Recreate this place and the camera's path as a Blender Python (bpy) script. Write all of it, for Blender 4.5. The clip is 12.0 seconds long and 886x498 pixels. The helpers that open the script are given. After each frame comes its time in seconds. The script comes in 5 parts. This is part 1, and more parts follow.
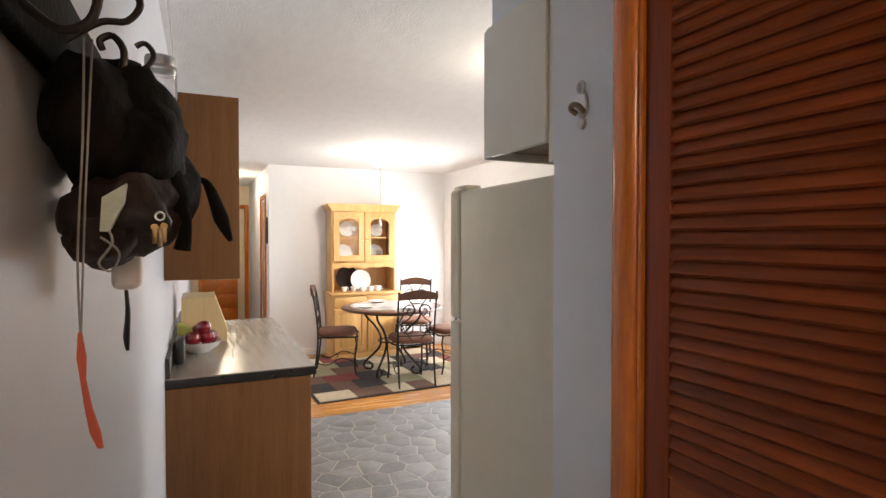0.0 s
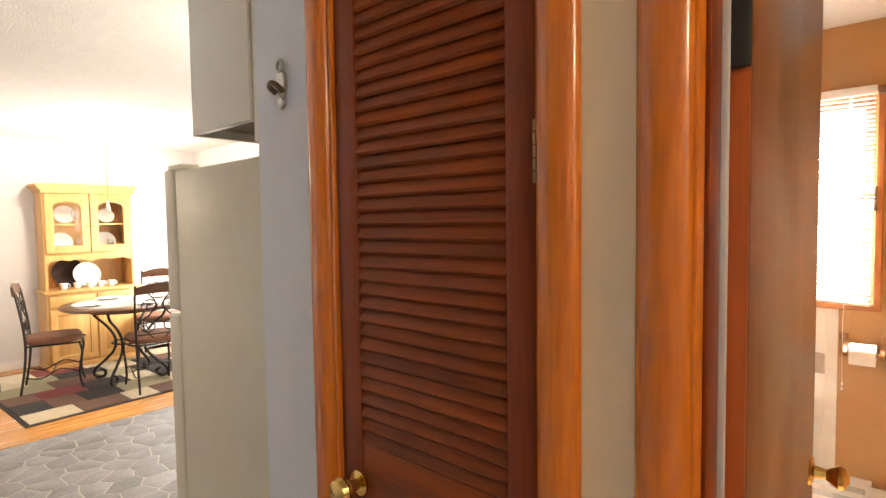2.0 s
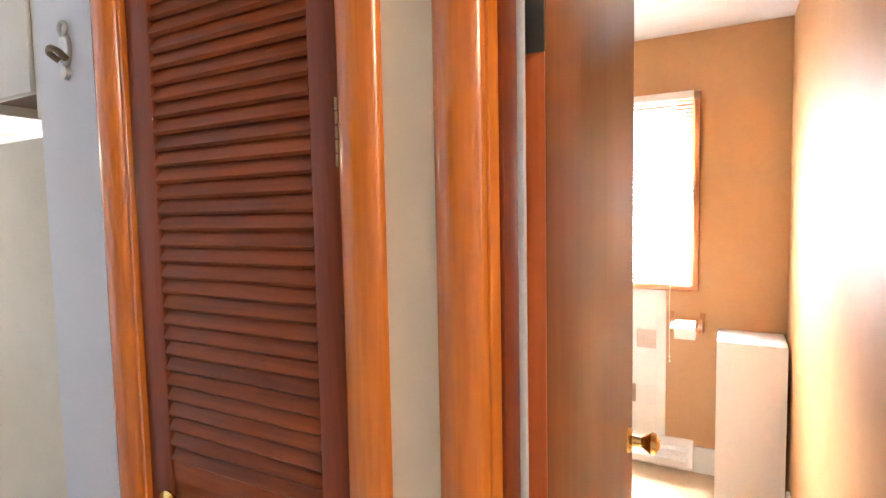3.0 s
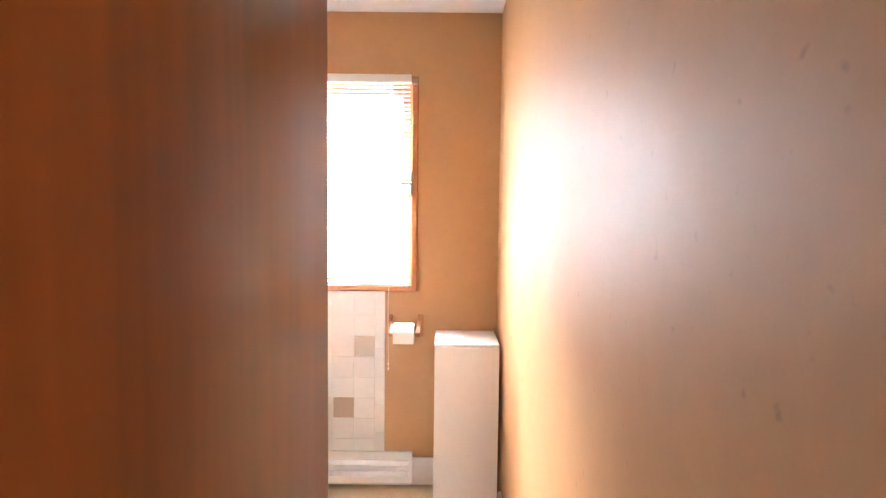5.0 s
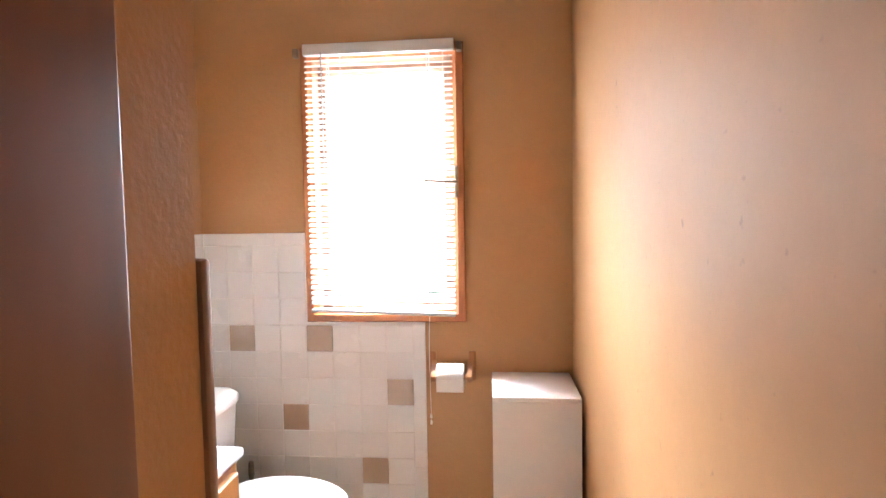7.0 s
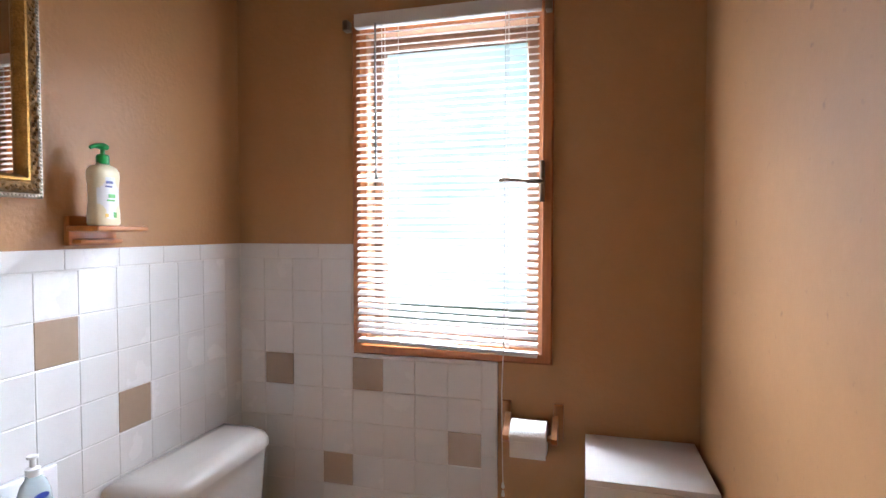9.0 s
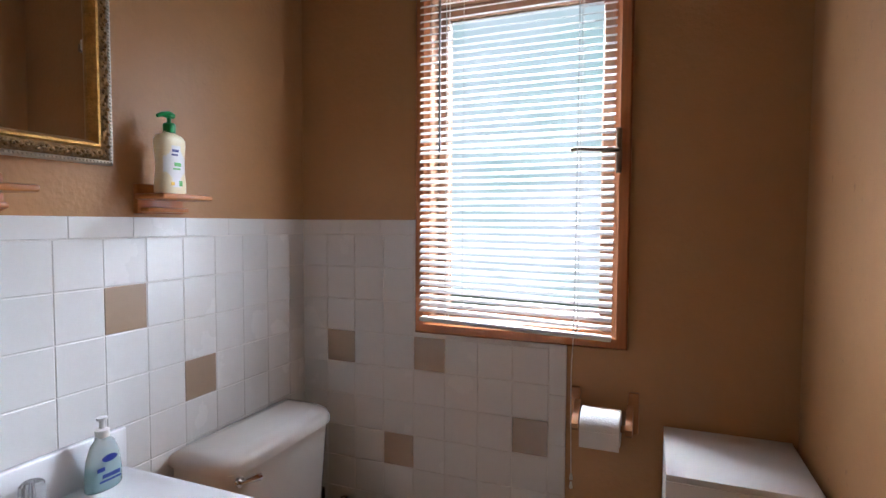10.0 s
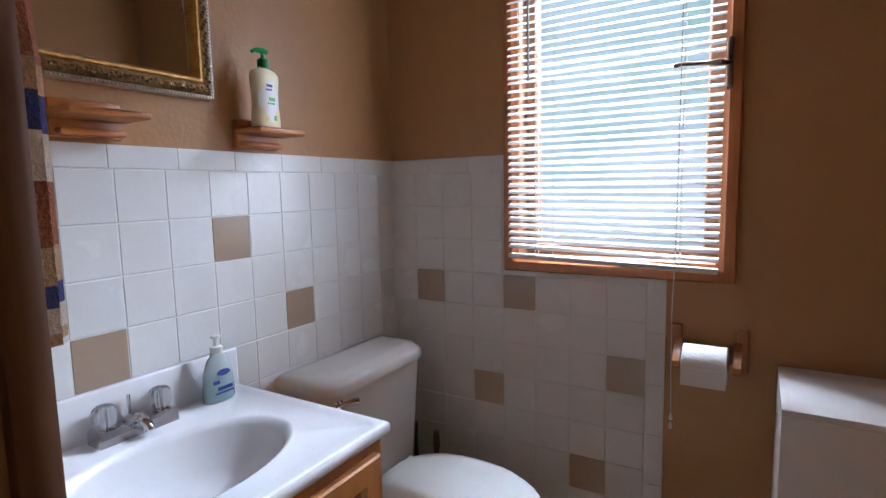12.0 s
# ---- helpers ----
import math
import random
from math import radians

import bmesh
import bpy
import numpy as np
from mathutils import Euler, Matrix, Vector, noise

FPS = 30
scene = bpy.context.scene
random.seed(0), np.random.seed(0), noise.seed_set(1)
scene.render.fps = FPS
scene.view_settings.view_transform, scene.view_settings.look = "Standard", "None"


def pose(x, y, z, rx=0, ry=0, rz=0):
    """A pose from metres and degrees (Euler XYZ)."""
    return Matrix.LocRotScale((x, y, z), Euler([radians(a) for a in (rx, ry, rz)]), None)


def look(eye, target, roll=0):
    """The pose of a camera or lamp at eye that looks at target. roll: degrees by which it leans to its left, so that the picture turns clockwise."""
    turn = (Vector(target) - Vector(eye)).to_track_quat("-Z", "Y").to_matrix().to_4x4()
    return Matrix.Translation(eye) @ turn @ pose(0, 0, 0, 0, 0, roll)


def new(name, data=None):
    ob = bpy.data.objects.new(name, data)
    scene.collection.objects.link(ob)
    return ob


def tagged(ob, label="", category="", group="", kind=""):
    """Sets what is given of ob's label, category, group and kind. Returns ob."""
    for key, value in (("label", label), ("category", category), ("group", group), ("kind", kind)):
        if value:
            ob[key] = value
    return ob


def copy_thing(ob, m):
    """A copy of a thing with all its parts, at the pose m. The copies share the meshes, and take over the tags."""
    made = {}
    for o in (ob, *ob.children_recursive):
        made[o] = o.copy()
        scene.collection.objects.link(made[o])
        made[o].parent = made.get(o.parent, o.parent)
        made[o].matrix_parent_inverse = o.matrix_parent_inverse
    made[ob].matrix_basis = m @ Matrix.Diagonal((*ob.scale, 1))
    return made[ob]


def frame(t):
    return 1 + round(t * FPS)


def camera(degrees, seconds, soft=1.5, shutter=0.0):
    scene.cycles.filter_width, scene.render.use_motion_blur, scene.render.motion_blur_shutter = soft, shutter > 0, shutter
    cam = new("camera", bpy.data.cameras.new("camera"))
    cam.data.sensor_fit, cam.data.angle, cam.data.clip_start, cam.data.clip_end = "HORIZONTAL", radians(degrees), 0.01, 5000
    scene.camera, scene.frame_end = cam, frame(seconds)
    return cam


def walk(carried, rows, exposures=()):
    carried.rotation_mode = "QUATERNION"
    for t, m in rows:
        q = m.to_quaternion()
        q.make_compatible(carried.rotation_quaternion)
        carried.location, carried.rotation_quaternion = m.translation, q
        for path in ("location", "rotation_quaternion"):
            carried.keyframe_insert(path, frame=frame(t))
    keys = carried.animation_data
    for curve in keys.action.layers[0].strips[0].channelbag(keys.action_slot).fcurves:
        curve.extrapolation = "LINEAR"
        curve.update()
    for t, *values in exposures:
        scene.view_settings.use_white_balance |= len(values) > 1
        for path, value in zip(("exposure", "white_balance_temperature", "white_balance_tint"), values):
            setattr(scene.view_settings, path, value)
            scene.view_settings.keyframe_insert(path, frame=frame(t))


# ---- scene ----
import functools

cam = camera(79.5, 12.0)
PATH = [
    (0, (-0.385, -3.468, 1.513), (-2.206, -2.642, 1.475), 0.0),
    (0.5, (-0.348, -3.461, 1.499), (-2.1, -2.497, 1.468), 0.9),
    (1, (-0.341, -3.429, 1.511), (-1.986, -2.293, 1.452), -0.1),
    (1.5, (-0.324, -3.397, 1.513), (-1.822, -2.075, 1.427), -0.7),
    (2, (-0.299, -3.351, 1.507), (-1.626, -1.858, 1.403), -0.8),
    (2.5, (-0.276, -3.302, 1.5), (-1.421, -1.666, 1.381), -1.0),
    (3, (-0.247, -3.258, 1.496), (-1.207, -1.509, 1.361), -1.1),
    (3.5, (-0.205, -3.218, 1.485), (-0.969, -1.375, 1.344), -1.0),
    (5.5, (-0.296, -2.58, 1.426), (-0.213, -0.586, 1.301), 0.9),
    (6, (-0.301, -2.432, 1.437), (-0.262, -0.437, 1.309), 0.4),
    (6.5, (-0.309, -2.267, 1.447), (-0.402, -0.273, 1.326), 0.4),
    (7, (-0.317, -2.111, 1.449), (-0.497, -0.122, 1.332), -0.9),
    (7.2, (-0.323, -2.046, 1.447), (-0.537, -0.061, 1.338), -0.2),
    (8.8, (-0.315, -1.666, 1.447), (-0.802, 0.273, 1.378), -0.2),
    (9, (-0.328, -1.646, 1.44), (-0.838, 0.286, 1.373), -0.0),
    (9.5, (-0.338, -1.603, 1.419), (-0.971, 0.292, 1.343), 0.4),
    (10, (-0.355, -1.573, 1.386), (-1.09, 0.285, 1.29), 0.3),
    (10.5, (-0.343, -1.556, 1.355), (-1.168, 0.262, 1.23), 0.2),
    (11, (-0.367, -1.549, 1.325), (-1.242, 0.242, 1.164), -0.3),
    (11.5, (-0.366, -1.551, 1.298), (-1.325, 0.194, 1.113), -0.8),
    (12, (-0.371, -1.56, 1.292), (-1.39, 0.147, 1.071), -1.2),
]
walk(cam, [(t, look(eye, target, roll)) for t, eye, target, roll in PATH],
     [(0.0, -0.15, 6350, 10), (1.0, -0.05, 6600, 10), (2.0, 0.45, 7150, 10), (2.5, 0.85, 6600, 9), (3.5, 1.15, 5600, 8), (5.5, 0.38, 5550, 10),
      (7.2, -0.25, 5500, 10), (8.8, -1.38, 5350, 10), (10.0, -2.15, 5300, 10), (12.0, -2.35, 5080, 10)])

H = 2.45          # ceiling
XL = -1.51        # bathroom wall behind basin and toilet
YD = -2.72        # hall face of the wall with the two doors
YH = -3.615       # hall wall with the coat hooks
XD = -7.40        # far wall of the dining room

# ---- light ----
world = bpy.data.worlds.new("world")
scene.world = world
world.use_nodes = True
sky = world.node_tree.nodes.new("ShaderNodeTexSky")
sky.sky_type, sky.sun_disc = "NISHITA", False
sky.sun_elevation, sky.sun_rotation = radians(48), radians(40)
world.node_tree.links.new(sky.outputs[0], world.node_tree.nodes["Background"].inputs[0])
world.node_tree.nodes["Background"].inputs[1].default_value = 0.12


def area(name, m, w, h, watts, colour):
    d = bpy.data.lights.new(name, "AREA")
    d.shape, d.size, d.size_y, d.energy, d.color = "RECTANGLE", w, h, watts, colour
    ob = new(name, d)
    ob.matrix_world = m
    return ob


def bulb(name, x, y, z, watts, colour, r):
    d = bpy.data.lights.new(name, "POINT")
    d.energy, d.color, d.shadow_soft_size = watts, colour, r
    ob = new(name, d)
    ob.location = (x, y, z)
    return ob


area("bath_window_daylight", look((-0.76, 0.036, 1.58), (-0.76, -2, 1.58)), 0.44, 0.90, 56, (1, 0.975, 0.94))
high = area("bath_window_skylight", look((-0.745, 0.50, 2.52), (-0.745, -0.55, 0.95)), 0.9, 0.6, 1500, (1, 0.985, 0.96))
high.data.spread = radians(120)
# added fill that brightens the kitchen; no window is known on this side
area("kitchen_window_daylight", look((-2.12, -0.29, 1.5), (-2.6, -2.6, 1.2)), 0.90, 0.9, 58, (1, 0.98, 0.95))
area("dining_side_window_daylight", look((-6.2, -0.29, 1.15), (-6.35, -3.0, 0.7)), 1.3, 1.1, 74, (1, 0.985, 0.96))
# added fill for the hall, from an unseen, invented window at its end
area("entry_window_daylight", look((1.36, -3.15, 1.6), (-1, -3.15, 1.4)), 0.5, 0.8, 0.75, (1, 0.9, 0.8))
bulb("dining_lamp_bulb", -5.95, -1.7, 2.355, 44, (1, 0.88, 0.72), 0.07)
bulb("kitchen_lamp_bulb", -2.75, -1.9, 2.3, 6.5, (1, 0.86, 0.68), 0.08)
bulb("corridor_lamp_bulb", -8.6, -3.15, 2.3, 18, (1, 0.82, 0.58), 0.06)
bulb("entry_lamp_bulb", 1.12, -3.2, 2.22, 18, (1, 0.68, 0.44), 0.05)


# ---- materials ----
def material(name, rgb, rough=0.5, metal=0.0, vary=0.12, scale=6.0, bump=0.0, bump_scale=80.0, stretch=(1, 1, 1), per_piece=0.0, coat=0.0,
             transmission=0.0, emit=0.0, rough_vary=0.08, dark=None):
    m = bpy.data.materials.new(name)
    m.use_nodes = True
    nt = m.node_tree
    n, ln = nt.nodes, nt.links.new
    b = n["Principled BSDF"]
    b.inputs["Roughness"].default_value, b.inputs["Metallic"].default_value = rough, metal
    b.inputs["Coat Weight"].default_value, b.inputs["Coat Roughness"].default_value = coat, 0.12
    b.inputs["Transmission Weight"].default_value = transmission
    co = n.new("ShaderNodeTexCoord")
    mp = n.new("ShaderNodeMapping")
    mp.inputs["Scale"].default_value = stretch
    info = n.new("ShaderNodeObjectInfo")
    add = n.new("ShaderNodeVectorMath")
    scl = n.new("ShaderNodeVectorMath")
    scl.operation = "SCALE"
    scl.inputs[0].default_value = (17, 31, 23)
    ln(info.outputs["Random"], scl.inputs["Scale"])
    ln(co.outputs["Object"], add.inputs[0])
    ln(scl.outputs[0], add.inputs[1])
    ln(add.outputs[0], mp.inputs[0])
    n1, n2 = n.new("ShaderNodeTexNoise"), n.new("ShaderNodeTexNoise")
    n1.inputs["Scale"].default_value, n2.inputs["Scale"].default_value = scale, scale * 7
    n1.inputs["Detail"].default_value = n2.inputs["Detail"].default_value = 5
    ln(mp.outputs[0], n1.inputs["Vector"])
    ln(mp.outputs[0], n2.inputs["Vector"])
    mix = n.new("ShaderNodeMath")
    mix.operation = "MULTIPLY_ADD"
    mix.inputs[1].default_value = 0.4
    half = n.new("ShaderNodeMath")
    half.operation = "MULTIPLY"
    half.inputs[1].default_value = 0.6
    ln(n1.outputs[0], half.inputs[0])
    ln(n2.outputs[0], mix.inputs[0])
    ln(half.outputs[0], mix.inputs[2])
    ramp = n.new("ShaderNodeValToRGB")
    lo = dark or [c * (1 - vary) for c in rgb]
    hi = [min(1, c * (1 + vary)) for c in rgb]
    ramp.color_ramp.elements[0].position, ramp.color_ramp.elements[1].position = 0.32, 0.68
    ramp.color_ramp.elements[0].color, ramp.color_ramp.elements[1].color = (*lo, 1), (*hi, 1)
    ln(mix.outputs[0], ramp.inputs[0])
    colour = ramp.outputs[0]
    if per_piece:
        hsv = n.new("ShaderNodeHueSaturation")
        mr = n.new("ShaderNodeMapRange")
        mr.inputs["To Min"].default_value, mr.inputs["To Max"].default_value = 1 - per_piece, 1 + per_piece
        ln(info.outputs["Random"], mr.inputs["Value"])
        ln(mr.outputs[0], hsv.inputs["Value"])
        ln(colour, hsv.inputs["Color"])
        colour = hsv.outputs[0]
    ln(colour, b.inputs["Base Color"])
    if rough_vary:
        rr = n.new("ShaderNodeMapRange")
        rr.inputs["To Min"].default_value, rr.inputs["To Max"].default_value = max(0, rough - rough_vary), min(1, rough + rough_vary)
        ln(n1.outputs[0], rr.inputs["Value"])
        ln(rr.outputs[0], b.inputs["Roughness"])
    if bump:
        bn, bp = n.new("ShaderNodeTexNoise"), n.new("ShaderNodeBump")
        bn.inputs["Scale"].default_value, bn.inputs["Detail"].default_value = bump_scale, 4
        bp.inputs["Strength"].default_value, bp.inputs["Distance"].default_value = min(1, bump), 0.004
        ln(mp.outputs[0], bn.inputs["Vector"])
        ln(bn.outputs[0], bp.inputs["Height"])
        ln(bp.outputs[0], b.inputs["Normal"])
    if emit:
        b.inputs["Emission Color"].default_value, b.inputs["Emission Strength"].default_value = (*rgb, 1), emit
    return m


UP, ALONGY, ALONGX = (9, 9, 0.55), (9, 0.55, 9), (0.55, 9, 9)


def wood(name, rgb, dark, rough=0.35, grain=UP, coat=0.25, per_piece=0.06, scale=2.6):
    return material(name, rgb, rough, 0, 0.1, scale, 0.04, 9, grain, per_piece, coat, dark=dark)


TAN = material("tan_satin_paint", (0.38, 0.205, 0.086), 0.38, vary=0.05, scale=3, bump=0.3, bump_scale=75, rough_vary=0.08)
TAN.node_tree.nodes["Principled BSDF"].inputs["Specular IOR Level"].default_value = 0.22
SCUFFED = TAN.copy()
SCUFFED.name = "tan_paint_with_scuffs"
sn, sl = SCUFFED.node_tree.nodes, SCUFFED.node_tree.links
spots, cut, darker = sn.new("ShaderNodeTexNoise"), sn.new("ShaderNodeMapRange"), sn.new("ShaderNodeMixRGB")
spots.inputs["Scale"].default_value, spots.inputs["Detail"].default_value = 38, 2
cut.inputs["From Min"].default_value, cut.inputs["From Max"].default_value, cut.inputs["To Max"].default_value = 0.68, 0.78, 0.45
coords = next(n for n in sn if n.bl_idname == "ShaderNodeTexCoord")
ramp_out = next(n for n in sn if n.bl_idname == "ShaderNodeValToRGB").outputs[0]
sl.new(coords.outputs["Object"], spots.inputs["Vector"])
sl.new(spots.outputs[0], cut.inputs["Value"])
sl.new(cut.outputs[0], darker.inputs[0])
sl.new(ramp_out, darker.inputs[1])
darker.inputs[2].default_value = (0.16, 0.10, 0.06, 1)
sl.new(darker.outputs[0], sn["Principled BSDF"].inputs["Base Color"])
sn["Principled BSDF"].inputs["Specular IOR Level"].default_value = 0.15
next(n for n in sn if n.bl_idname == "ShaderNodeBump").inputs["Strength"].default_value = 0.1
worn = next(n for n in sn if n.bl_idname == "ShaderNodeMapRange" and n.outputs[0].is_linked and n.outputs[0].links[0].to_socket.name == "Roughness")
worn.inputs["To Min"].default_value, worn.inputs["To Max"].default_value = 0.42, 0.68
PALE = material("pale_grey_paint", (0.60, 0.625, 0.68), 0.36, vary=0.03, scale=2, bump=0.1, bump_scale=60)
CREAM = material("cream_paint", (0.78, 0.65, 0.46), 0.45, vary=0.04, scale=3, bump=0.15, bump_scale=50)
DINING = material("white_wall_paint", (0.74, 0.74, 0.75), 0.55, vary=0.03, scale=2, bump=0.1, bump_scale=60)
CEIL = material("stippled_ceiling_paint", (0.74, 0.74, 0.74), 0.85, vary=0.05, scale=9, bump=0.4, bump_scale=38, stretch=(1, 2.6, 1))
WHITE = material("white_gloss_paint", (0.78, 0.77, 0.74), 0.32, vary=0.03, scale=5, bump=0.05)
LAMINATE = material("white_laminate", (0.80, 0.78, 0.75), 0.34, vary=0.025, scale=4, bump=0.04, bump_scale=30)
CASING = wood("amber_varnished_pine", (0.60, 0.178, 0.014), (0.43, 0.108, 0.008), 0.22, UP, 0.3)
CASING_H = wood("amber_varnished_pine_level", (0.60, 0.178, 0.014), (0.43, 0.108, 0.008), 0.22, ALONGX, 0.3)
LOUVRE = wood("red_brown_stained_slat", (0.25, 0.052, 0.007), (0.13, 0.024, 0.003), 0.45, ALONGX, 0.05)
LOUVRE_V = wood("red_brown_stained_stile", (0.21, 0.036, 0.005), (0.12, 0.020, 0.003), 0.42, UP, 0.08)
for m in (LOUVRE, LOUVRE_V):
    m.node_tree.nodes["Principled BSDF"].inputs["Specular IOR Level"].default_value = 0.25
DOORWOOD = material("varnished_birch_veneer", (0.175, 0.047, 0.009), 0.30, vary=0.25, scale=1.3, stretch=(5, 5, 0.3), rough_vary=0)
DOORWOOD.node_tree.nodes["Principled BSDF"].inputs["Specular IOR Level"].default_value = 0.25
for n in DOORWOOD.node_tree.nodes:
    if n.bl_idname == "ShaderNodeTexNoise":
        n.inputs["Detail"].default_value = 1.0
DOOREDGE = wood("door_edge_wood", (0.48, 0.115, 0.022), (0.38, 0.085, 0.016), 0.4, UP, 0.2)
OAK = wood("golden_oak", (0.52, 0.26, 0.085), (0.38, 0.17, 0.05), 0.36, UP, 0.3)
VANITYOAK = wood("amber_oak", (0.36, 0.145, 0.030), (0.25, 0.092, 0.017), 0.4, UP, 0.15)
OAK_Y = wood("golden_oak_level", (0.44, 0.155, 0.027), (0.29, 0.095, 0.015), 0.4, ALONGY, 0.1)
WINWOOD = wood("window_pine", (0.30, 0.098, 0.021), (0.20, 0.062, 0.013), 0.42, UP, 0.05)
SASH = wood("dark_sash_wood", (0.19, 0.095, 0.045), (0.13, 0.06, 0.028), 0.5, UP, 0.0)
HUTCH = wood("honey_pine", (0.62, 0.36, 0.13), (0.52, 0.28, 0.09), 0.4, UP, 0.2)
KITCHEN = wood("brown_laminate_cabinet", (0.165, 0.074, 0.026), (0.12, 0.050, 0.017), 0.5, UP, 0.0)
KITCHEN.node_tree.nodes["Principled BSDF"].inputs["Specular IOR Level"].default_value = 0.2
PLANK = wood("oak_strip_floor", (0.56, 0.26, 0.075), (0.44, 0.19, 0.05), 0.26, ALONGY, 0.4, 0.12)
TILE = material("white_glazed_tile", (0.80, 0.79, 0.77), 0.26, vary=0.02, scale=5, bump=0.03, bump_scale=14, per_piece=0.025, rough_vary=0.05)
TILE_TAN = material("tan_glazed_tile", (0.36, 0.265, 0.185), 0.2, vary=0.04, scale=9, bump=0.03, bump_scale=14, per_piece=0.03, rough_vary=0.05)
GROUT = material("off_white_grout", (0.79, 0.77, 0.73), 0.85, vary=0.12, scale=12, bump=0.3, bump_scale=160)
PORCELAIN = material("white_porcelain", (0.74, 0.71, 0.66), 0.1, vary=0.015, scale=3, coat=0.5, rough_vary=0.03)
MARBLE = material("white_cultured_marble", (0.82, 0.81, 0.83), 0.14, vary=0.025, scale=4, coat=0.4, rough_vary=0.04)
CHROME = material("chrome", (0.75, 0.75, 0.77), 0.09, 1.0, vary=0.03, scale=8, rough_vary=0.04)
# tap chrome toned darker in its colour, for the dim room it reflects
TAPCHROME = material("darkened_chrome", (0.60, 0.59, 0.60), 0.08, 1.0, vary=0.12, scale=30, rough_vary=0.06)
BRASS = material("polished_brass", (0.72, 0.47, 0.15), 0.2, 1.0, vary=0.08, scale=20, rough_vary=0.08)
DULLBRASS = material("aged_brass", (0.34, 0.21, 0.09), 0.4, 1.0, vary=0.15, scale=40)
GREYVINYL = material("grey_white_vinyl", (0.56, 0.56, 0.58), 0.4, vary=0.08, scale=25)
STEEL = material("dull_steel", (0.45, 0.44, 0.43), 0.35, 1.0, vary=0.15, scale=40)
IRON = material("black_wrought_iron", (0.035, 0.028, 0.024), 0.45, 0.6, vary=0.2, scale=30, bump=0.3, bump_scale=120)
DARKMETAL = material("tarnished_metal", (0.22, 0.16, 0.11), 0.4, 0.9, vary=0.25, scale=50)
BLACKMETAL = material("black_enamel", (0.02, 0.018, 0.016), 0.4, vary=0.2, scale=30)
GOLD = material("antique_gold_leaf", (0.50, 0.29, 0.08), 0.34, 0.85, vary=0.35, scale=55, bump=0.8, bump_scale=170)
DARKGOLD = material("carved_dark_gold", (0.20, 0.115, 0.04), 0.4, 0.75, vary=0.6, scale=75, bump=1.0, bump_scale=120, dark=(0.045, 0.026, 0.012))
SILVER = material("worn_silver_leaf", (0.62, 0.58, 0.50), 0.32, 0.85, vary=0.25, scale=80)
MIRROR = material("mirror_silvering", (0.86, 0.87, 0.87), 0.015, 1.0, vary=0.005, rough_vary=0)
SLAT = material("white_vinyl_slat", (0.80, 0.78, 0.74), 0.4, vary=0.03, scale=20, per_piece=0.03)
slat_nodes = SLAT.node_tree
thin, both = slat_nodes.nodes.new("ShaderNodeBsdfTranslucent"), slat_nodes.nodes.new("ShaderNodeMixShader")
thin.inputs[0].default_value, both.inputs[0].default_value = (0.90, 0.89, 0.88, 1), 0.6
slat_nodes.links.new(slat_nodes.nodes["Principled BSDF"].outputs[0], both.inputs[1])
slat_nodes.links.new(thin.outputs[0], both.inputs[2])
slat_nodes.links.new(both.outputs[0], slat_nodes.nodes["Material Output"].inputs[0])
PLASTIC = material("white_plastic", (0.80, 0.79, 0.76), 0.35, vary=0.03, scale=20)
PAPER = material("white_tissue", (0.82, 0.80, 0.77), 0.9, vary=0.03, scale=30, bump=0.4, bump_scale=220)
FRIDGE = material("almond_fridge_enamel", (0.63, 0.585, 0.47), 0.36, vary=0.05, scale=2.2, bump=0.25, bump_scale=150)
CABWHITE = material("off_white_cabinet_paint", (0.66, 0.645, 0.59), 0.42, vary=0.03, scale=4, bump=0.06)
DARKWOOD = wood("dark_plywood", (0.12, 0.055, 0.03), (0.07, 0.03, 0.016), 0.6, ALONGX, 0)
COUNTER = material("brushed_grey_laminate", (0.30, 0.265, 0.225), 0.22, 0.25, vary=0.1, scale=3, bump=0.06, bump_scale=40, stretch=(1, 12, 1))
EDGE = material("black_counter_edge", (0.018, 0.016, 0.015), 0.3, vary=0.2, scale=20)
VINYL = material("pale_vinyl_joint", (0.42, 0.38, 0.335), 0.5, vary=0.12, scale=14, bump=0.2)
STONE = material("grey_flagstone_vinyl", (0.19, 0.19, 0.20), 0.5, vary=0.32, scale=7, bump=0.3, bump_scale=60, per_piece=0.2)
BATHFLOOR = material("beige_vinyl_floor", (0.60, 0.47, 0.31), 0.35, vary=0.1, scale=12, bump=0.1)
LEATHER = material("black_leather", (0.004, 0.0033, 0.003), 0.85, vary=0.3, scale=18, bump=0.5, bump_scale=90)
BROWNLEATHER = material("dark_brown_leather", (0.020, 0.008, 0.006), 0.6, vary=0.35, scale=16, bump=0.5, bump_scale=90)
LEATHER.node_tree.nodes["Principled BSDF"].inputs["Specular IOR Level"].default_value = 0.2
CUSHION = material("brown_suede_cushion", (0.17, 0.075, 0.045), 0.85, vary=0.2, scale=20, bump=0.4, bump_scale=200)
CHAIRWOOD = wood("dark_walnut_rail", (0.10, 0.042, 0.020), (0.06, 0.024, 0.012), 0.3, ALONGY, 0.4)
CORD = material("white_cord", (0.72, 0.70, 0.66), 0.8, vary=0.1, scale=60)
GREYCORD = material("grey_cord", (0.30, 0.28, 0.26), 0.85, vary=0.15, scale=60)
MINT = material("pale_mint_plastic", (0.50, 0.56, 0.46), 0.5, vary=0.15, scale=40)
